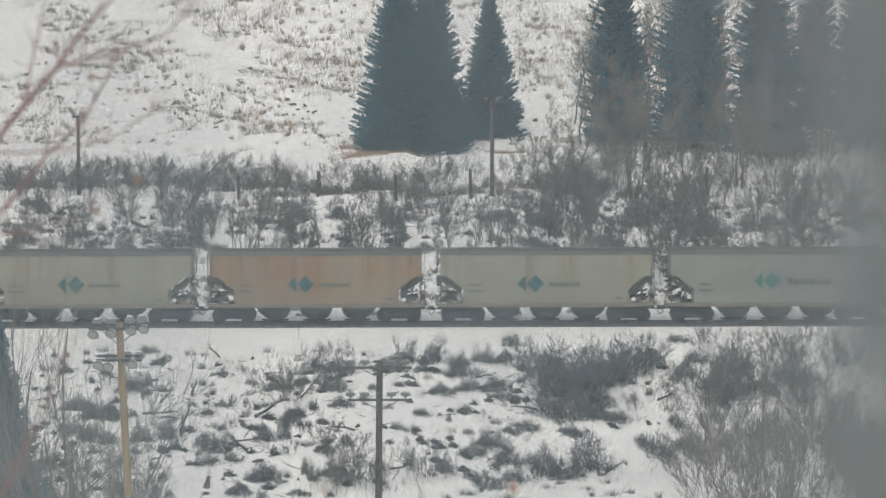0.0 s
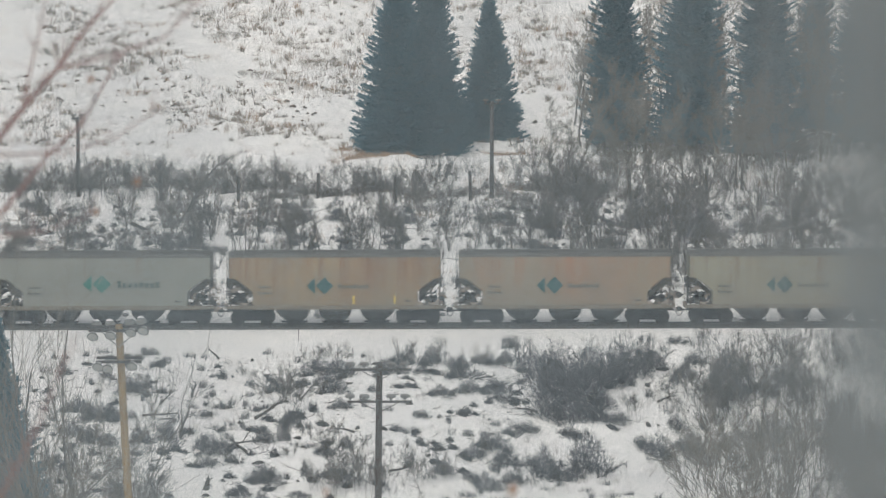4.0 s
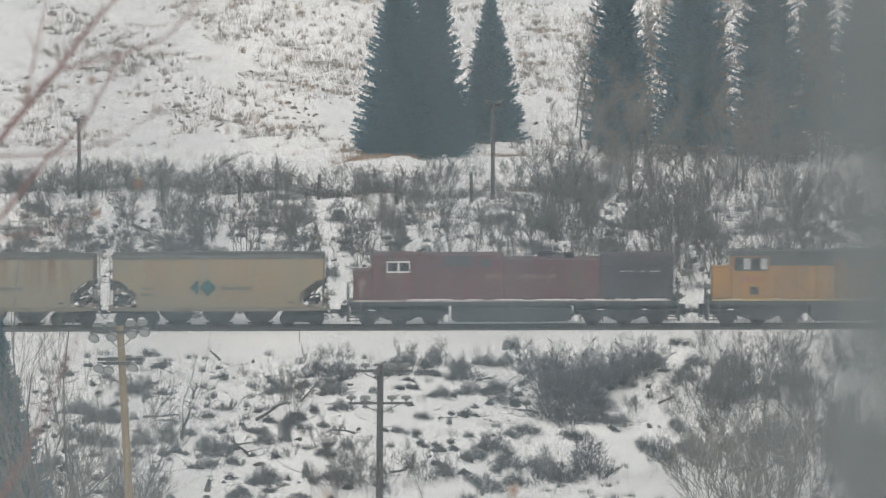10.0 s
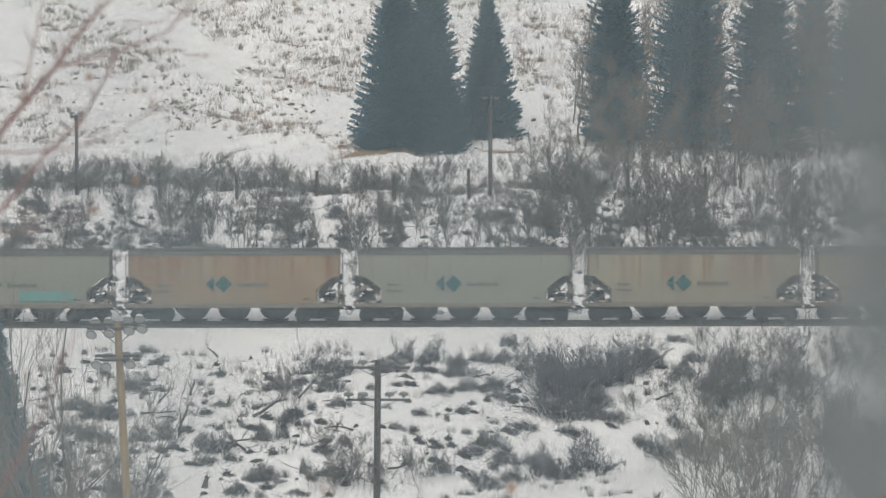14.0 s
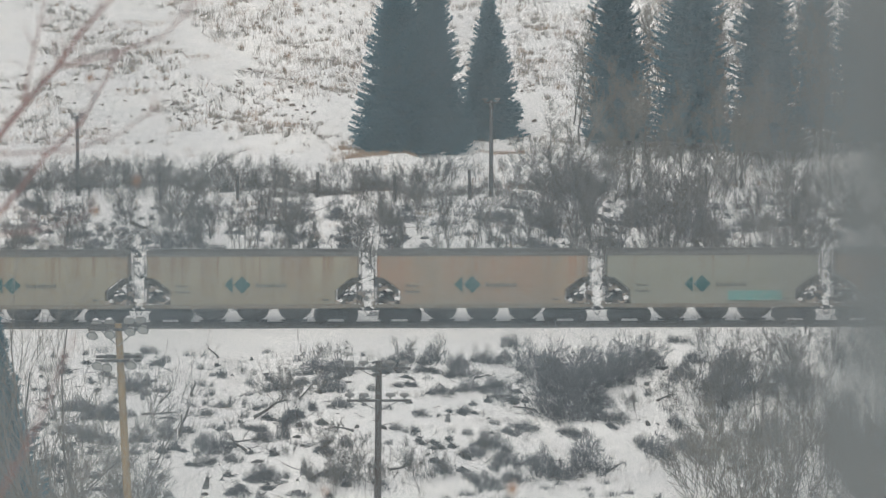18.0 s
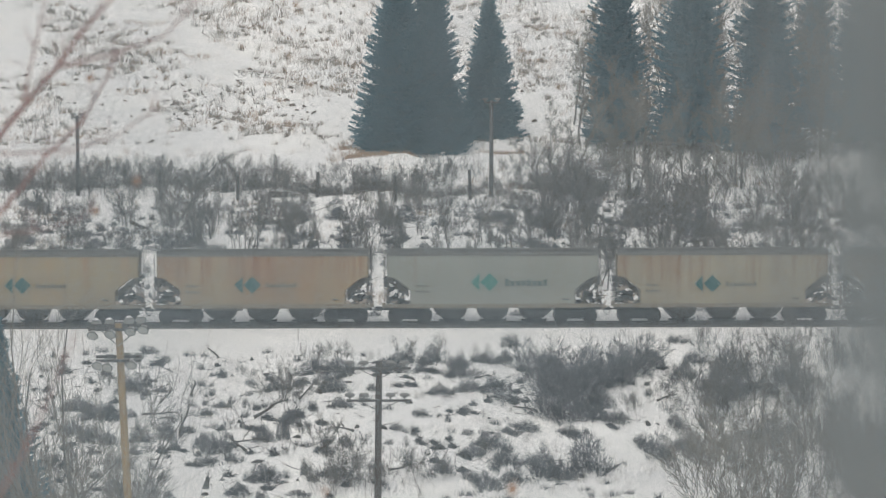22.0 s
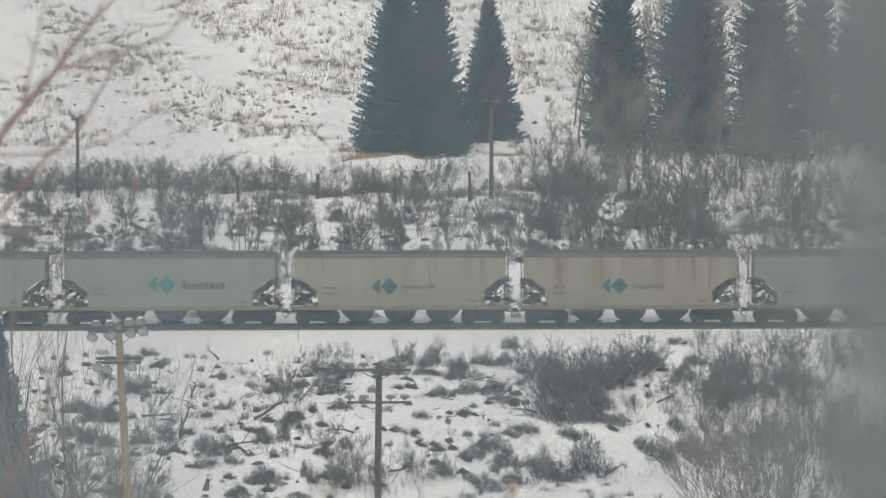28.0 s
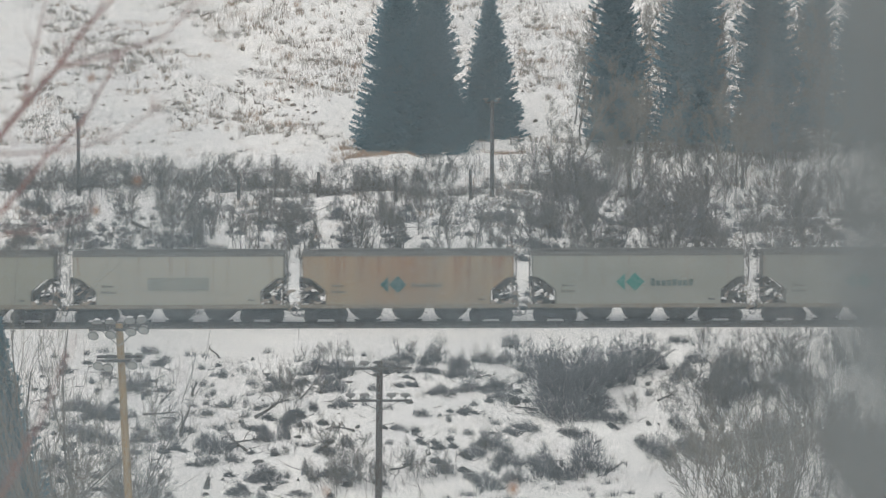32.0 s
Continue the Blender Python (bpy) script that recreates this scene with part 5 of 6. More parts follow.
for k in range(30):
    x, y = rnd.uniform(-24, 12), rnd.uniform(258, 284)
    if y > 264 + (x - 1.35) * 1.1:
        single("shrub", BRUSH[k % 7], "small bare grey shrub on the snowy slope", "shrub", x, y, turn(), rnd.uniform(0.2, 0.45), "shrubs below the track", 1.2)
for x, y, k, a in ((-18.3, 204, 1.6, 21), (-17.0, 206, 1.5, 133), (-15.4, 205, 1.25, 254), (-16.2, 212, 1.3, 85)):
    plant("bare_tree", SLENDER[int(a) % 3], "slender bare tree in the valley by the light pole", "tree", x, y, a, k, "bare trees by the light pole")
# willows in the valley, on both sides of the view
for k in range(15):
    x = 12.5 + 11.5 * rnd.random() ** 0.8
    single("willow_shrub", WILLOW[k % 4], "tall pale leafless willow shrub", "shrub", x, rnd.uniform(205, 262), turn(), rnd.uniform(0.8, 1.25) * (0.75 + 0.03 * x), "willows in the valley")
for k in range(7):
    x = rnd.uniform(14.0, 25)
    plant("bare_tree", POPLARS[k % 5], "slender bare sapling in the valley", "tree", x, rnd.uniform(215, 262), turn(), rnd.uniform(0.6, 0.95), "bare trees in the valley", wide=0.8)
for k in range(9):
    single("shrub", BRUSH[k % 7], "bare grey shrub at the edge of the valley floor", "shrub", rnd.uniform(14.5, 25), rnd.uniform(255, 285), turn(), rnd.uniform(0.8, 1.5), "shrubs below the track", 0.9)
for k in range(6):
    single("shrub", BRUSH[k % 7], "bare grey shrub at the edge of the valley floor", "shrub", rnd.uniform(18.5, 25), rnd.uniform(264, 287), turn(), rnd.uniform(1.2, 1.7), "shrubs below the track", 0.9)
plant("bare_tree", POPLARS[1], "crooked bare tree with wide limbs by the spruces", "tree", 9.7, 366, 40, 0.62, wide=1.5)
for k in range(5):
    single("willow_shrub", WILLOW[k % 4], "slender bare willow beside the spruce", "shrub", rnd.uniform(-20.5, -15.6), rnd.uniform(205, 235), turn(), rnd.uniform(1.0, 1.3), "willows by the light pole", 0.8)


# low wide brush on the hill: x, y, width
for x, y, w in ((-16.0, 415.2, 2.9), (-11.0, 420.4, 2.9), (-26.1, 405.9, 2.7), (-21.4, 420.9, 2.4), (-22.7, 400.1, 2.9), (-13.9, 427.3, 3.4), (-14.6, 412.1, 1.5), (-30.7, 401.0, 2.0), (-34.2, 403.7, 2.4), (-11.7, 410.7, 1.2),
                (-8.8, 412.2, 1.2), (-19.2, 428.6, 3.4), (-27.2, 436.7, 3.9), (-33.9, 423.2, 2.9), (-8.1, 424.1, 2.0), (7.7, 416.3, 2.4), (8.5, 411.5, 2.0), (10.9, 429.0, 2.4), (-24.0, 416.0, 2.2), (-29.2, 420.7, 2.0)):
    single("hill_shrub", HILLBRUSH[int(w * 10) % 3], "low straw-brown brush patch on the snowy hill", "shrub", x, y, turn(), rnd.uniform(0.8, 1.2), "brush patches on the hill", w * 0.8)


def fallen_branch(x, y, length, turn_deg, tilt, thick=0.07):
    rows = sprout(int(abs(x) * 31), length, 1, 0.05, 2, thick, 0.1, 2, tip=0.012)
    ob = new("fallen_branch", mesh_of("fallen_branch", rows, DEADWOOD, 6))
    ob.matrix_basis = pose(x, y, float(ground_z(x, y)) + 0.12, 0, tilt, turn_deg)
    tagged(ob, "dead broken branch lying on the snow" if tilt > 40 else "dark broken stump standing in the snow", "branch", "fallen branches")


for x, y, n, a, t, w in ((-17.0, 271.9, 2.3, 5, 82, 0.1), (-14.6, 277, 1.3, 150, 14, 0.11), (-13.6, 287.1, 0.9, 190, 48, 0.09), (-14.7, 266.5, 1.6, 30, 12, 0.1), (-11.0, 262.9, 2.0, 176, 60, 0.1), (-11.9, 264.6, 2.1, 10, 52, 0.09), (-10.6, 270.6, 2.0, 8, 62, 0.11),
                         (-12.7, 255.4, 0.9, 40, 5, 0.2), (-15.4, 270.4, 1.1, 200, 70, 0.09), (-8.2, 275, 2.3, 15, 55, 0.07), (1.9, 283, 1.4, 10, 70, 0.07), (-16.3, 274.5, 1.2, 5, 20, 0.09), (-7.0, 263.6, 1.6, 340, 70, 0.08), (-9.0, 280, 1.1, 60, 35, 0.08),
                         (-16.8, 267.3, 1.4, 100, 66, 0.09), (-2.9, 263.0, 1.5, 20, 74, 0.08), (5.2, 277.5, 1.3, 190, 62, 0.08), (12.6, 282.0, 1.6, 15, 68, 0.08), (-5.2, 268.5, 1.2, 210, 58, 0.08), (-12.4, 274.6, 1.0, 330, 40, 0.09)):
    fallen_branch(x, y, n, a, t, w)
# the long trunk that lies across the bank behind the track
log = new("fallen_log", mesh_of("fallen_log", sprout(77, 4.6, 1, 0.02, 2, 0.15, 0.05, 2, tip=0.012, pieces=6), DEADWOOD, 7))
log.matrix_basis = pose(-21.3, 329.5, float(ground_z(-21.3, 329.5)) + 0.5, 0, 105, -8)
tagged(log, "dark fallen log lying across the snowy bank", "log")


def hummocks(name, seed, count, area, size, material, label):
    """Uneven dark clods of earth and matted grass that stand out of the snow."""
    r = np.random.RandomState(seed)
    x0, x1, y0, y1 = area
    V, F = [], []
    base = bmesh.new()
    bmesh.ops.create_icosphere(base, subdivisions=2, radius=1.0)
    bv = np.array([v.co[:] for v in base.verts])
    bf = np.array([[v.index for v in f.verts] for f in base.faces])
    base.free()
    n = 0
    while n < count:
        x, y = r.uniform(x0, x1), r.uniform(y0, y1)
        if y < 264 + (x - 1.35) * 1.1:
            continue
        s = size[0] + (size[1] - size[0]) * r.rand() ** 2.2
        ph = r.rand(3) * 6.28
        rad = 1 + 0.32 * np.sin(3.1 * bv[:, 0] + ph[0] + 2 * bv[:, 2]) + 0.26 * np.sin(4.3 * bv[:, 1] + ph[1]) + 0.25 * r.normal(0, 0.7, len(bv))
        a = r.rand() * 6.28
        p = bv * rad[:, None] * s * np.array([1.0 + 0.7 * r.rand(), 0.8, 0.55 + 0.35 * r.rand()])
        p = np.stack([p[:, 0] * math.cos(a) - p[:, 1] * math.sin(a) * 0.6, p[:, 0] * math.sin(a) * 0.6 + p[:, 1] * math.cos(a), p[:, 2]], 1)
        V.append(p + np.array([x, y, float(ground_z(x, y)) + 0.1 * s]))
        F.append(bf + n * len(bv))
        n += 1
    me = raw(name, np.concatenate(V).tolist(), np.concatenate(F).tolist())
    me.materials.append(material)
    tagged(new(name, me), label, "earth clods", kind="stuff")


CLOD = mat("dark_earth_clods", (0.08, 0.078, 0.077), 0.95, 0, (0.05, 0.047, 0.045), 3.0, bump=0.6, bump_scale=9)
TUSSOCK = mat("brown_tussocks", (0.2, 0.165, 0.14), 0.95, 0, (0.11, 0.092, 0.082), 3.0, bump=0.8, bump_scale=9)
hummocks("slope_clods", 31, 90, (-24.5, 21, 254, 288), (0.06, 0.25), CLOD, "dark clods of earth and matted grass in the snow")
hummocks("hill_clods", 33, 520, (-38, 8, 386, 417), (0.04, 0.19), TUSSOCK, "small dark clods and grass tussocks on the hill")
hummocks("bank_clods", 32, 90, (-31, 31, 307, 345), (0.08, 0.22), CLOD, "dark clods showing between the shrubs on the bank")


def weeds(name, seed, count, area, per, spread, height, radius, material, label):
    """Uncountable tufts of stalks over a stretch of ground."""
    r = np.random.RandomState(seed)
    x0, x1, y0, y1 = area
    segs = []
    for _ in range(count):
        cx, cy = r.uniform(x0, x1), r.uniform(y0, y1)
        if math.sin(0.33 * cx + 1.7 * math.sin(0.13 * cy)) + math.sin(0.21 * cy + 0.4 * cx) < r.uniform(-1.2, 1.0):
            continue
        n, sp = r.randint(*per), r.uniform(*spread)
        x, y = cx + r.normal(0, sp, n), cy + r.normal(0, sp, n)
        z = ground_z(x, y)
        h = r.uniform(*height, n) * r.uniform(0.6, 1.2)
        e = np.stack([x, y, z - 0.05, x + r.normal(0, 0.35, n) * h, y + r.normal(0, 0.3, n) * h, z + h, np.full(n, radius), np.full(n, radius * 0.35)], 1)
        segs.append(e)
    ob = new(name, mesh_of(name, np.concatenate(segs), material))
    tagged(ob, label, "grass", kind="stuff")


weeds("dry_grass", 3, 650, (-36, 30, 383, 446), (5, 22), (0.15, 0.7), (0.2, 0.6), 0.022, STRAW, "tufts of dry straw-coloured grass standing in snow")
weeds("grey_tufts", 4, 1900, (-36, 34, 384, 446), (6, 18), (0.08, 0.3), (0.12, 0.4), 0.03, GREYGRASS, "small grey-brown tufts scattered over the snowy hill")
weeds("tall_stalks", 6, 800, (-34, 34, 405, 448), (4, 14), (0.3, 1.0), (0.6, 1.3), 0.012, GREYGRASS, "thin upright dry stalks high on the hill")
weeds("hill_stalks", 15, 380, (-38, -5, 385, 446), (6, 20), (0.12, 0.5), (0.2, 0.6), 0.022, GREYGRASS, "grey dry weeds on the open hillside")
weeds("bank_grass", 7, 900, (-32, 32, 307, 382), (5, 18), (0.15, 0.6), (0.2, 0.55), 0.014, STRAW, "dry grass between the shrubs on the bank")
weeds("slope_grass", 8, 300, (-25, 20, 266, 289), (4, 12), (0.1, 0.4), (0.15, 0.45), 0.01, GREYGRASS, "short dry grass on the slope below the track")
weeds("matted_tufts", 10, 320, (-25, 22, 256, 289), (25, 60), (0.08, 0.28), (0.1, 0.42), 0.012, DARKTWIG, "matted dark tufts of dead grass in the snow")
weeds("bank_tufts", 12, 700, (-31, 31, 306, 342), (25, 60), (0.08, 0.3), (0.1, 0.42), 0.012, DARKTWIG, "matted dark tufts between the shrubs on the bank")
weeds("weed_stalks", 13, 260, (-24, 21, 258, 289), (5, 12), (0.1, 0.4), (0.5, 1.2), 0.006, TWIG, "thin dry weed stalks standing in the snow")

def sticks(name, seed, count, area, length, radius, material, label):
    """Broken twigs and stalks that lie and lean in the snow."""
    r = np.random.RandomState(seed)
    x, y = r.uniform(area[0], area[1], count), r.uniform(area[2], area[3], count)
    keep = (y > 300) | (y > 263 + (x - 1.35) * 1.1)
    x, y = x[keep], y[keep]
    n = len(x)
    a, ln = r.rand(n) * 6.283, r.uniform(*length, n)
    z, rise = ground_z(x, y), r.uniform(-0.05, 0.45, n)
    e = np.stack([x, y, z, x + np.cos(a) * ln, y + np.sin(a) * ln * 0.8, z + rise * ln, np.full(n, radius), np.full(n, radius * 0.4)], 1)
    fork = np.stack([(e[:, 0] + e[:, 3]) / 2, (e[:, 1] + e[:, 4]) / 2, (e[:, 2] + e[:, 5]) / 2, e[:, 3] + r.normal(0, 0.2, n), e[:, 4] + r.normal(0, 0.2, n), e[:, 5] + r.uniform(0, 0.3, n), np.full(n, radius * 0.6), np.full(n, radius * 0.3)], 1)
    tagged(new(name, mesh_of(name, np.concatenate([e, fork]), material, 4)), label, "twigs", kind="stuff")


sticks("slope_sticks", 51, 420, (-24.5, 20, 253, 288), (0.25, 1.1), 0.022, DEADWOOD, "dark broken twigs lying in the snow below the track")
sticks("bank_sticks", 52, 380, (-31, 31, 305, 344), (0.3, 1.3), 0.022, DEADWOOD, "dark broken twigs lying in the snow on the bank")


def mounds(name, seed, count, area, wide, tall, material, label):
    """Dense low heaps of tangled dead stems, dark against the snow."""
    r = np.random.RandomState(seed)
    x0, x1, y0, y1 = area
    segs = []
    k = 0
    while k < count:
        cx, cy = r.uniform(x0, x1), r.uniform(y0, y1)
        if (cy < 290 and cy < 264 + (cx - 1.35) * 1.1) or math.sin(0.47 * cx + 1.3 * math.sin(0.19 * cy)) + math.sin(0.31 * cy - 0.5 * cx) < r.uniform(-1.8, 0.9):
            continue
        k += 1
        w, h = r.uniform(*wide), r.uniform(*tall)
        n = int(190 * w * w / 0.16) + 40
        a, rr = r.rand(n) * 6.283, np.sqrt(r.rand(n))
        u = r.rand() * 3.14
        ex, ey = np.cos(a) * rr * w * r.uniform(0.9, 1.25), np.sin(a) * rr * w
        x, y = cx + ex * math.cos(u) - ey * math.sin(u), cy + (ex * math.sin(u) + ey * math.cos(u))
        z = ground_z(x, y) + h * r.rand(n) * (1.1 - rr * rr) * (0.75 + 0.25 * np.sin(3 * a + u * 5))
        d = r.normal(0, 1, (n, 3)) * np.array([0.13, 0.13, 0.07])
        segs.append(np.stack([x, y, z, x + d[:, 0], y + d[:, 1], z + d[:, 2] + 0.02, np.full(n, 0.022), np.full(n, 0.012)], 1))
    ob = new(name, mesh_of(name, np.concatenate(segs), material))
    tagged(ob, label, "brush", kind="stuff")


mounds("slope_mounds", 41, 120, (-24.5, 18, 255, 286), (0.12, 0.36), (0.2, 0.55), DARKTWIG, "dark tangled heaps of dead stems in the snow")
mounds("bank_mounds", 42, 130, (-31, 31, 307, 340), (0.12, 0.4), (0.2, 0.55), DARKTWIG, "dark tangled heaps of dead stems on the bank")
weeds("ledge_grass", 9, 260, (-8, 6, 377, 381), (10, 30), (0.2, 0.6), (0.15, 0.35), 0.02, STRAW, "brown grass bare of snow under the spruces")


# ---- poles ----
def floodlight_pole():
    root = thing("floodlight_pole", "pale wooden pole with a cluster of round floodlights", "light pole", pose(-12.87, 200, -6))
    top = Vector((-0.69, 0, 14.46))
    part("pole", rod(bmesh.new(), (0, 0, -0.5), top, 0.19, 0.15, 12), NEWWOOD, root)
    for drop, half, front, back in ((0.25, 1.25, ((-1.05, -0.18), (-0.32, -0.14), (0.52, -0.02), (1.05, 0.05)), ((-0.95, 0.28), (-0.4, 0.3), (0.42, 0.38), (0.9, 0.42))),
                                    (1.55, 0.95, ((-0.45, -0.22), (0.55, -0.12), (-0.85, -0.15)), ((-0.4, 0.16), (0.3, 0.22), (0.8, 0.2)))):
        c = top - Vector((0, 0, drop))
        part("crossarm", boxes((c.x - half, c.x + half, c.y - 0.24, c.y - 0.12, c.z - 0.06, c.z + 0.06), bevel=0.01), FARWOOD, root)
        part("crossarm", boxes((c.x - half, c.x + half, c.y + 0.12, c.y + 0.24, c.z + 0.08, c.z + 0.2), bevel=0.01), FARWOOD, root)
        for lamps, out in ((front, -1), (back, 1)):
            for dx, dz in lamps:
                p = c + Vector((dx, out * 0.3, dz))
                way = Vector((-0.12, out * 0.75, -0.62)).normalized() if out < 0 else Vector((0.06, 0.55, -0.8)).normalized()
                lamp = part("floodlight", rod(bmesh.new(), p - way * (0.12 if out < 0 else 0.07), p + way * 0.10, 0.12 if out < 0 else 0.16, 0.225, 16), LAMPMETAL, root)
                part("rim", rod(bmesh.new(), p + way * 0.085, p + way * 0.108, 0.24, 0.235, 18), RIM, lamp)
                part("lens", rod(bmesh.new(), p + way * 0.109, p + way * 0.125, 0.2, 0.18, 16), LENS, lamp)
                part("snow_cap", rod(bmesh.new(), p - way * 0.05 + Vector((0, 0, 0.05)), p - way * 0.05 + Vector((0, 0, 0.115)), 0.16, 0.08, 10), SNOW, lamp, "small cap of snow on the housing")
                part("bracket", rods((p - way * 0.1, (p.x, c.y + out * 0.18, c.z), 0.03), sides=6), LAMPMETAL, root)
    part("brace", rods(((top.x, -0.16, top.z - 0.95), (top.x + 0.7, -0.18, top.z - 0.3), 0.025), ((top.x, -0.16, top.z - 0.95), (top.x - 0.7, -0.18, top.z - 0.3), 0.025), sides=6), LAMPMETAL, root)


def telegraph_pole(x, y, z, height, label, lean, arms, wood, radius, half, pins):
    root = thing("telegraph_pole", label, "utility pole", pose(x, y, z))
    top = Vector((lean, 0, height))
    part("pole", rod(bmesh.new(), (0, 0, -0.5), top, radius * 1.2, radius, 12), wood, root)
    for drop in arms:
        c = top - Vector((0, 0, drop))
        part("crossarm", boxes((c.x - half, c.x + half, -radius - 0.1, -radius, c.z - 0.05, c.z + 0.05), bevel=0.01), FARWOOD, root)
        for s in (-1, 1):
            part("brace", rods(((c.x, -radius - 0.06, c.z - 0.45), (c.x + s * half * 0.6, -radius - 0.06, c.z - 0.03), 0.018), sides=5), wood, root)
        for px in pins:
            at_y, z0 = -radius - 0.05, c.z + 0.05
            bm = rods(((c.x + px, at_y, z0 - 0.12), (c.x + px, at_y, z0 + 0.08), 0.035), sides=6)
            rod(bm, (c.x + px, at_y, z0 + 0.05), (c.x + px, at_y, z0 + 0.13), 0.06, 0.08, 12)
            rod(bm, (c.x + px, at_y, z0 + 0.13), (c.x + px, at_y, z0 + 0.2), 0.2, 0.225, 14)
            rod(bm, (c.x + px, at_y, z0 + 0.2), (c.x + px, at_y, z0 + 0.27), 0.225, 0.17, 14)
            part("insulator", bm, PORCELAIN, root)
    return root


floodlight_pole()
telegraph_pole(-2.95, 205, -6, 12.4, "dark brown telegraph pole with two crossarms of insulators", 0.16, (0.3, 1.68), POLEWOOD, 0.135, 1.38, (-1.25, -0.64, 0.49, 1.09))
telegraph_pole(3.43, 348, 5.2, 7.1, "grey wooden line pole beside the fence", 0.02, (0.15,), FARWOOD, 0.13, 0.55, (-0.45, 0.45))
telegraph_pole(-26.6, 350, 5.3, 5.9, "grey wooden line pole among shrubs", 0.0, (0.12,), FARWOOD, 0.12, 0.4, (-0.3, 0.3))


# ---- fence posts, stake ----
POST = None
for x, y, h, lean in ((7.97, 346, 1.9, 1), (1.88, 346, 1.8, -1), (-3.5, 346, 1.6, 0), (-9.1, 346.5, 1.5, 2), (-14.8, 346, 1.4, 0), (13.4, 347, 1.7, -2), (18.9, 347, 1.7, 1), (-20.4, 347, 1.5, -1)):
    if POST is None:
        bm = rod(bmesh.new(), (0, 0, -0.5), (0, 0, 1.0), 0.13, 0.115, 9)
        bmesh.ops.bevel(bm, geom=[e for e in bm.edges if all(v.co.z > 0.9 for v in e.verts)], offset=0.02, segments=1, affect="EDGES")
        POST = bpy.data.meshes.new("fence_post")
        bm.to_mesh(POST)
        bm.free()
        POST.materials.append(FARWOOD)
    ob = new("fence_post", POST)
    ob.matrix_basis = pose(x, y, float(ground_z(x, y)) + 0.35, 0, lean, 0) @ Matrix.Diagonal((1, 1, h, 1))
    tagged(ob, "weathered grey wooden fence post in snow", "fence post", "old fence on the bank")
stake = part("marker_stake", rods(((0, 0, -0.2), (0, 0, 0.75), 0.02), sides=6), STEEL)
stake.matrix_basis = pose(-8.9, 292.5, float(ground_z(-8.9, 292.5)))
tagged(stake, "thin metal marker stake in the snow", "stake")


# ---- twigs close before the camera, out of focus ----
def near_branches():
    """Red-brown budding branches that reach in at the side."""
    r = random.Random(8)
    paths = (((-2.36, 23.84), (-2.18, 24.07), (-2.02, 24.26), (-1.90, 24.44), (-1.72, 24.64)), ((-2.02, 24.26), (-1.72, 24.33), (-1.46, 24.42), (-1.25, 24.64)),
             ((-2.40, 23.40), (-2.20, 23.64), (-2.08, 23.80), (-1.90, 23.97), (-1.77, 24.21), (-1.72, 24.33)), ((-2.36, 23.81), (-1.96, 23.83), (-1.73, 23.89), (-1.50, 24.05)),
             ((-2.18, 24.10), (-2.11, 24.43), (-2.07, 24.66)), ((-2.40, 23.38), (-2.06, 23.42), (-1.83, 23.50)))
    width = (0.017, 0.009, 0.012, 0.007, 0.007, 0.006)
    root = thing("branch", "red-brown budding branch close before the camera", "branch")
    for path, w in zip(paths, width):
        rows = []
        n = len(path) - 1
        for k in range(n):
            (xa, za), (xb, zb) = path[k], path[k + 1]
            yy = 25 + 0.1 * k
            ra, rb = w * (1 - 0.55 * k / n), w * (1 - 0.55 * (k + 1) / n)
            rows.append((xa, yy, za, xb, yy + 0.1, zb, ra, rb))
            for _ in range(3):
                f = r.random()
                px, pz = xa + (xb - xa) * f, za + (zb - za) * f
                rows.append((px, yy, pz, px + r.gauss(0.02, 0.07), yy + r.gauss(0, 0.05), pz + r.uniform(0.02, 0.14), w * 0.3, 0.002))
        tagged(part("twig", mesh_of("twig", rows, REDTWIG, 6), None, root), kind="stuff")
    # carry the branch down to its stem outside the view
    part("stem", mesh_of("stem", [(-3.6, 25, float(ground_z(-3.6, 25)) - 0.2, -3.0, 25, 21.5, 0.06, 0.05), (-3.0, 25, 21.5, -2.5, 25, 23.2, 0.05, 0.035), (-2.5, 25, 23.2, -2.36, 25, 23.84, 0.035, 0.021),
                                 (-2.5, 25, 23.2, -2.40, 25, 23.40, 0.02, 0.013), (-2.5, 25, 23.3, -2.36, 25, 23.81, 0.015, 0.008)], REDTWIG, 6), None, root)
    for x, z in ((-1.84, 23.50), (-1.62, 23.66), (-1.86, 24.20)):
        part("dead_leaf", prism([(x - 0.02, z), (x, z - 0.025), (x + 0.025, z - 0.005), (x + 0.01, z + 0.03)], 25.3, 25.303), STRAWLEAF, root, "withered orange leaf")


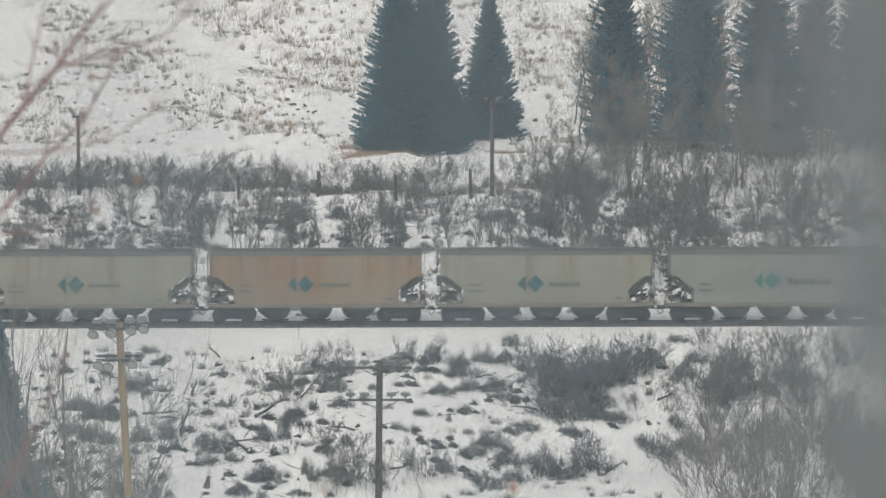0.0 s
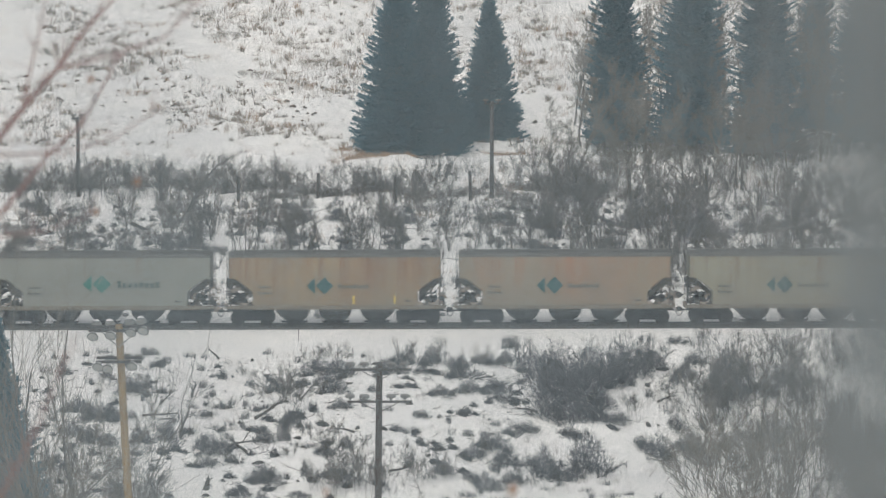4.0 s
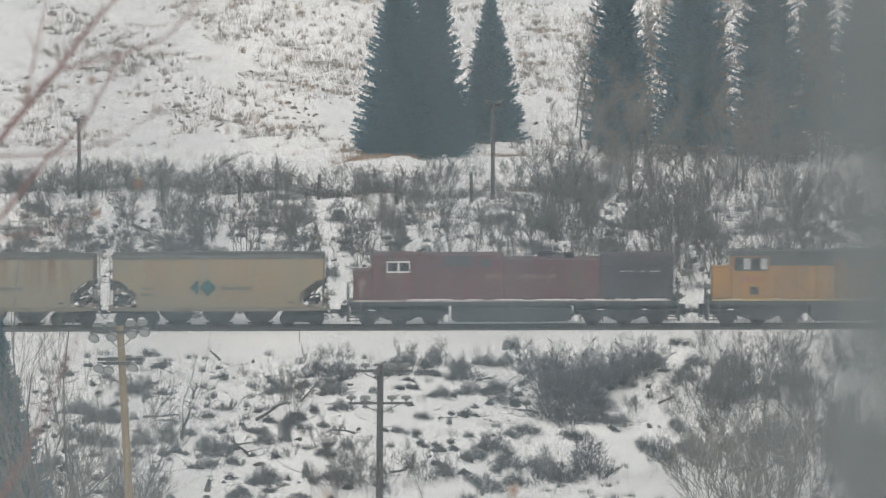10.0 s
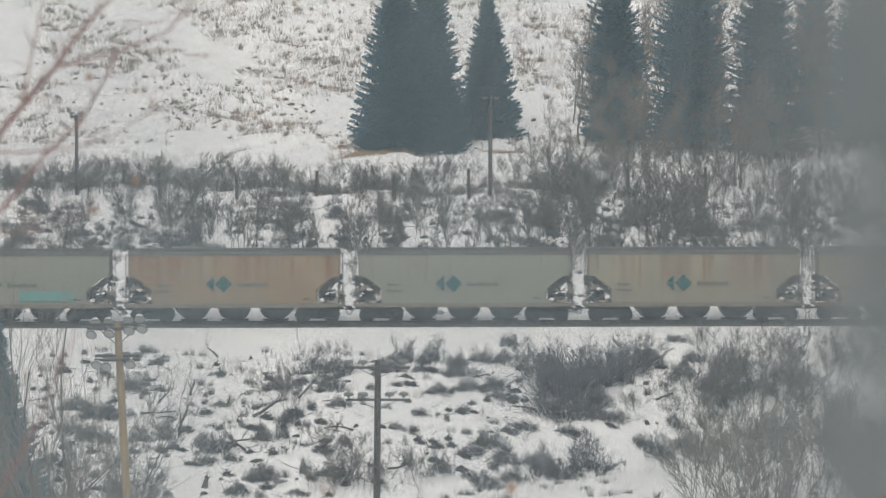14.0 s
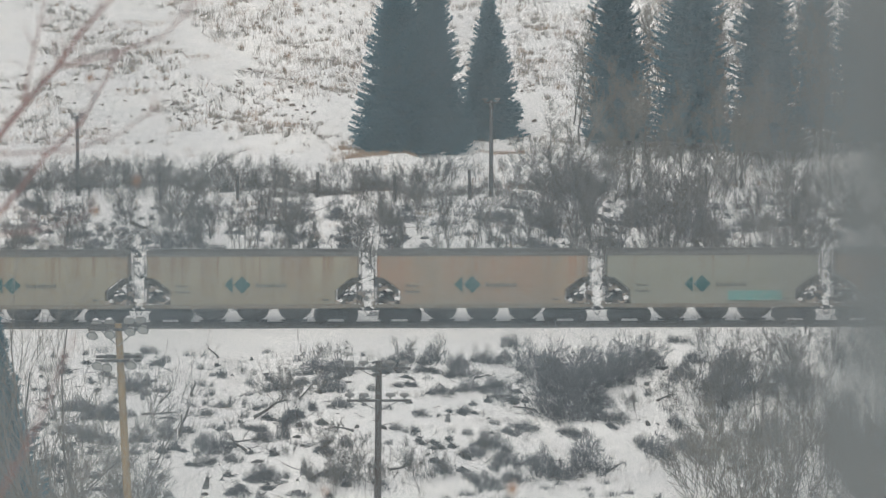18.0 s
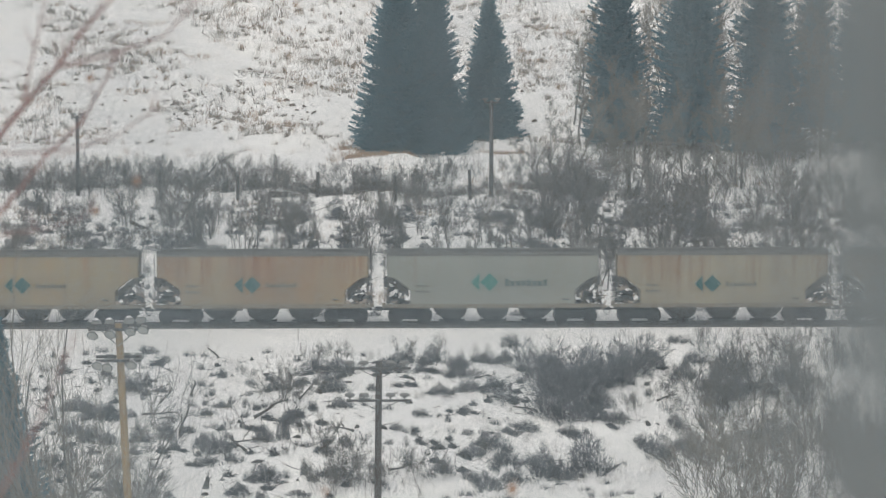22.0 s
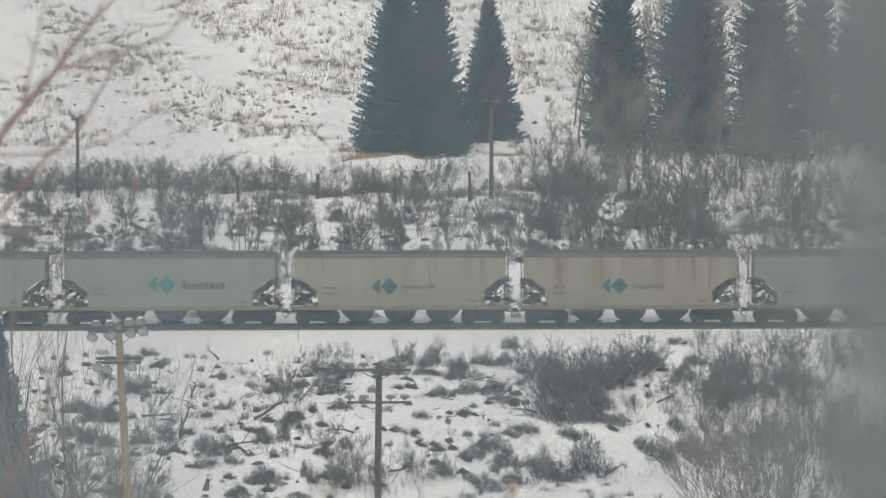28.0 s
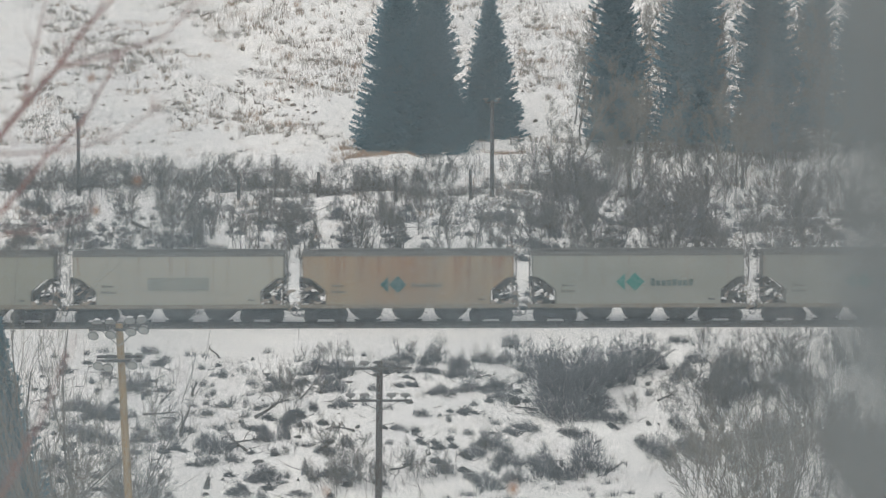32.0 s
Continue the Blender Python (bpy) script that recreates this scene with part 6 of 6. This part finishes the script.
def near_sprig():
    """A second, nearer red-brown twig that rises at the lower corner."""
    r = random.Random(9)
    root = thing("branch", "blurred red-brown twig rising close before the camera", "branch")
    path = ((-1.95, 21.6), (-1.69, 22.83), (-1.58, 23.02), (-1.50, 23.19), (-1.45, 23.32), (-1.38, 23.47))
    rows = [(path[0][0], 18, float(ground_z(-2.0, 18)) - 0.1, path[0][0], 18, path[0][1], 0.012, 0.011)]
    for k in range(5):
        (xa, za), (xb, zb) = path[k], path[k + 1]
        rows.append((xa, 18, za, xb, 18, zb, 0.008 - 0.001 * k, 0.007 - 0.001 * k))
        for _ in range(3):
            f = r.random()
            px, pz = xa + (xb - xa) * f, za + (zb - za) * f
            rows.append((px, 18, pz, px + r.gauss(0.0, 0.03), 18 + r.gauss(0, 0.03), pz + r.uniform(0.02, 0.08), 0.003, 0.0015))
    tagged(part("twig", mesh_of("twig", rows, REDTWIG, 6), None, root), kind="stuff")


def near_leaves():
    """Two withered leaves on bare stalks, far out of focus."""
    root = thing("branch", "blurred orange leaves on thin stalks before the camera", "branch")
    for x, z, k in LEAVES:
        part("stalk", mesh_of("stalk", [(x, 20, float(ground_z(x, 20)) - 0.1, x, 20, z, 0.0016, 0.0008)], REDTWIG, 5), None, root)
        part("dead_leaf", prism([(x - 0.018 * k, z), (x - 0.004 * k, z - 0.03 * k), (x + 0.02 * k, z - 0.012 * k), (x + 0.014 * k, z + 0.03 * k), (x - 0.006 * k, z + 0.026 * k)], 19.998, 20.002), STRAWLEAF, root, "withered orange leaf")


def near_shrub():
    """A fine-twigged shrub a few steps away beside the view; it fills that edge with a grey blur."""
    r = random.Random(21)
    rows, stems = [], []
    for count, lo, hi, twigs in ((54, 0.605, 0.79, 2), (6, 0.47, 0.6, 1), (2, 0.30, 0.46, 1)):
        for k in range(count):
            x0, y0 = lo + (hi - lo) * (k + r.random()) / count, 4.8 + r.uniform(-0.5, 0.5)
            x0 *= y0 / 7.0
            px, pz = x0 + r.uniform(-0.04, 0.2), float(ground_z(x0, y0)) - 0.1
            lean = (x0 - px) / 2.4
            while pz < 25.2:
                nx, nz = px + lean * 0.2 + r.gauss(0, 0.012), pz + 0.2
                stems.append((px, y0, pz, nx, y0, nz, 0.0011, 0.00105))
                if pz > 23.9:
                    for _ in range(twigs * 2 if pz < 24.72 else twigs):
                        f = r.random()
                        ax, az = px + (nx - px) * f, pz + 0.2 * f
                        bx, bz = ax + r.gauss(0, 0.034), az + r.uniform(0.02, 0.12)
                        yy = y0 + r.gauss(0, 0.08)
                        rows.append((ax, y0, az, bx, yy, bz, 0.00095, 0.0007))
                        rows.append((bx, yy, bz, bx + r.gauss(-0.01, 0.035), yy, bz + r.uniform(0.02, 0.1), 0.0007, 0.0005))
                        rows.append(((ax + bx) / 2, (y0 + yy) / 2, (az + bz) / 2, (ax + bx) / 2 + r.gauss(0, 0.04), yy, (az + bz) / 2 + r.uniform(-0.02, 0.09), 0.0007, 0.0005))
                px, pz = nx, nz
    root = thing("willow_shrub", "fine-twigged grey shrub close before the camera", "shrub")
    tagged(part("stem_mass", mesh_of("stem_mass", stems, NEARTWIG, 5), None, root), kind="stuff")
    tagged(part("twig_mass", mesh_of("twig_mass", rows, NEARTWIG, 4), None, root), kind="stuff")


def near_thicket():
    """A thin screen of bare twigs, added right before the lens to imitate haze, so near that it melts into an even grey
    veil.
    """
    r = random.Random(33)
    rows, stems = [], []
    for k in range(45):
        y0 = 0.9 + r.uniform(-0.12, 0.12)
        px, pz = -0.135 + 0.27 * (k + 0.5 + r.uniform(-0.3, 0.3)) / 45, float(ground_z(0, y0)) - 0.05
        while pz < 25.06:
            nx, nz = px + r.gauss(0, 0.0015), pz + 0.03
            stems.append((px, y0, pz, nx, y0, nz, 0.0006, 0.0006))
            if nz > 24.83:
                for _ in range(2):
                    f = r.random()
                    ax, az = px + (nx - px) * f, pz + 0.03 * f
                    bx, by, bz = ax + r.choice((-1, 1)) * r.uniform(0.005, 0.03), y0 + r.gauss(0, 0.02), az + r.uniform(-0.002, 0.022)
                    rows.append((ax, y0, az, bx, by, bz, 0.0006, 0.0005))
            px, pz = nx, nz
    root = thing("twig_screen", "added screen of ash-grey twigs before the lens, imitating haze", "shrub")
    tagged(part("stem_mass", mesh_of("stem_mass", stems, HAZETWIG, 5), None, root), kind="stuff")
    tagged(part("twig_mass", mesh_of("twig_mass", rows, HAZETWIG, 4), None, root), kind="stuff")


# bluish grey as haze would be, for the twigs added before the lens
HAZETWIG = mat("haze_grey_twigs", (0.25, 0.303, 0.335), 0.9, 0, (0.22, 0.268, 0.298), 12)
STRAWLEAF = mat("withered_leaf", (0.36, 0.2, 0.11), 0.8, 0, (0.3, 0.14, 0.07), 30)
NEARTWIG = mat("near_grey_twigs", (0.19, 0.197, 0.197), 0.9, 0, (0.155, 0.16, 0.16), 12)
LEAVES = ((0.28, 22.65, 1.0), (-0.5, 22.64, 0.55))
near_branches()
near_sprig()
near_leaves()
near_shrub()
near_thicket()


# ---- moves ----
RUN = ((0, 0.0), (2, 628.1), (4, 1255.2), (6, 1881.1), (8, 2507.2), (10, 3133.8), (12, 3760.2), (14, 4386.9), (16, 5014.2),
       (18, 5639.3), (20, 6259.5), (22, 6877.8), (24, 7502.5), (26, 8126.9), (28, 8748.7), (30, 9370.3), (32, 9983.0))


def travel(t):
    """Metres that the train has gone after t seconds."""
    return float(np.interp(t, [a for a, _ in RUN], [b for _, b in RUN])) / 28.5


def motions():
    for v, x0 in TRAIN:
        walk(v, [(t, pose(x0 + travel(t), TRACK_Y, RAIL_Z)) for t, _ in RUN])
    # wheels: one turning key set for each wheel size
    for mesh, radius in ((HOPPER_WHEEL, 0.455), (LOCO_WHEEL, 0.53)):
        sets = [o for o in bpy.data.objects if o.data is mesh]
        rows, t, far = [], 0.0, 0.0
        step = radians(78) * radius
        while t < 32.0:
            rows.append((t, Matrix.Rotation(travel(t) / radius, 4, "Y")))
            t = (round(t * FPS) + 2) / FPS if step / 11.0 >= 2 / FPS else (round(t * FPS) + 1) / FPS
        rows.append((32.0, Matrix.Rotation(travel(32.0) / radius, 4, "Y")))
        walk(sets[0], rows)
        lead = sets[0].animation_data
        for o in sets[1:]:
            o.rotation_mode = "QUATERNION"
            keys = o.animation_data_create()
            keys.action = lead.action
            keys.action_slot = lead.action_slot


motions()
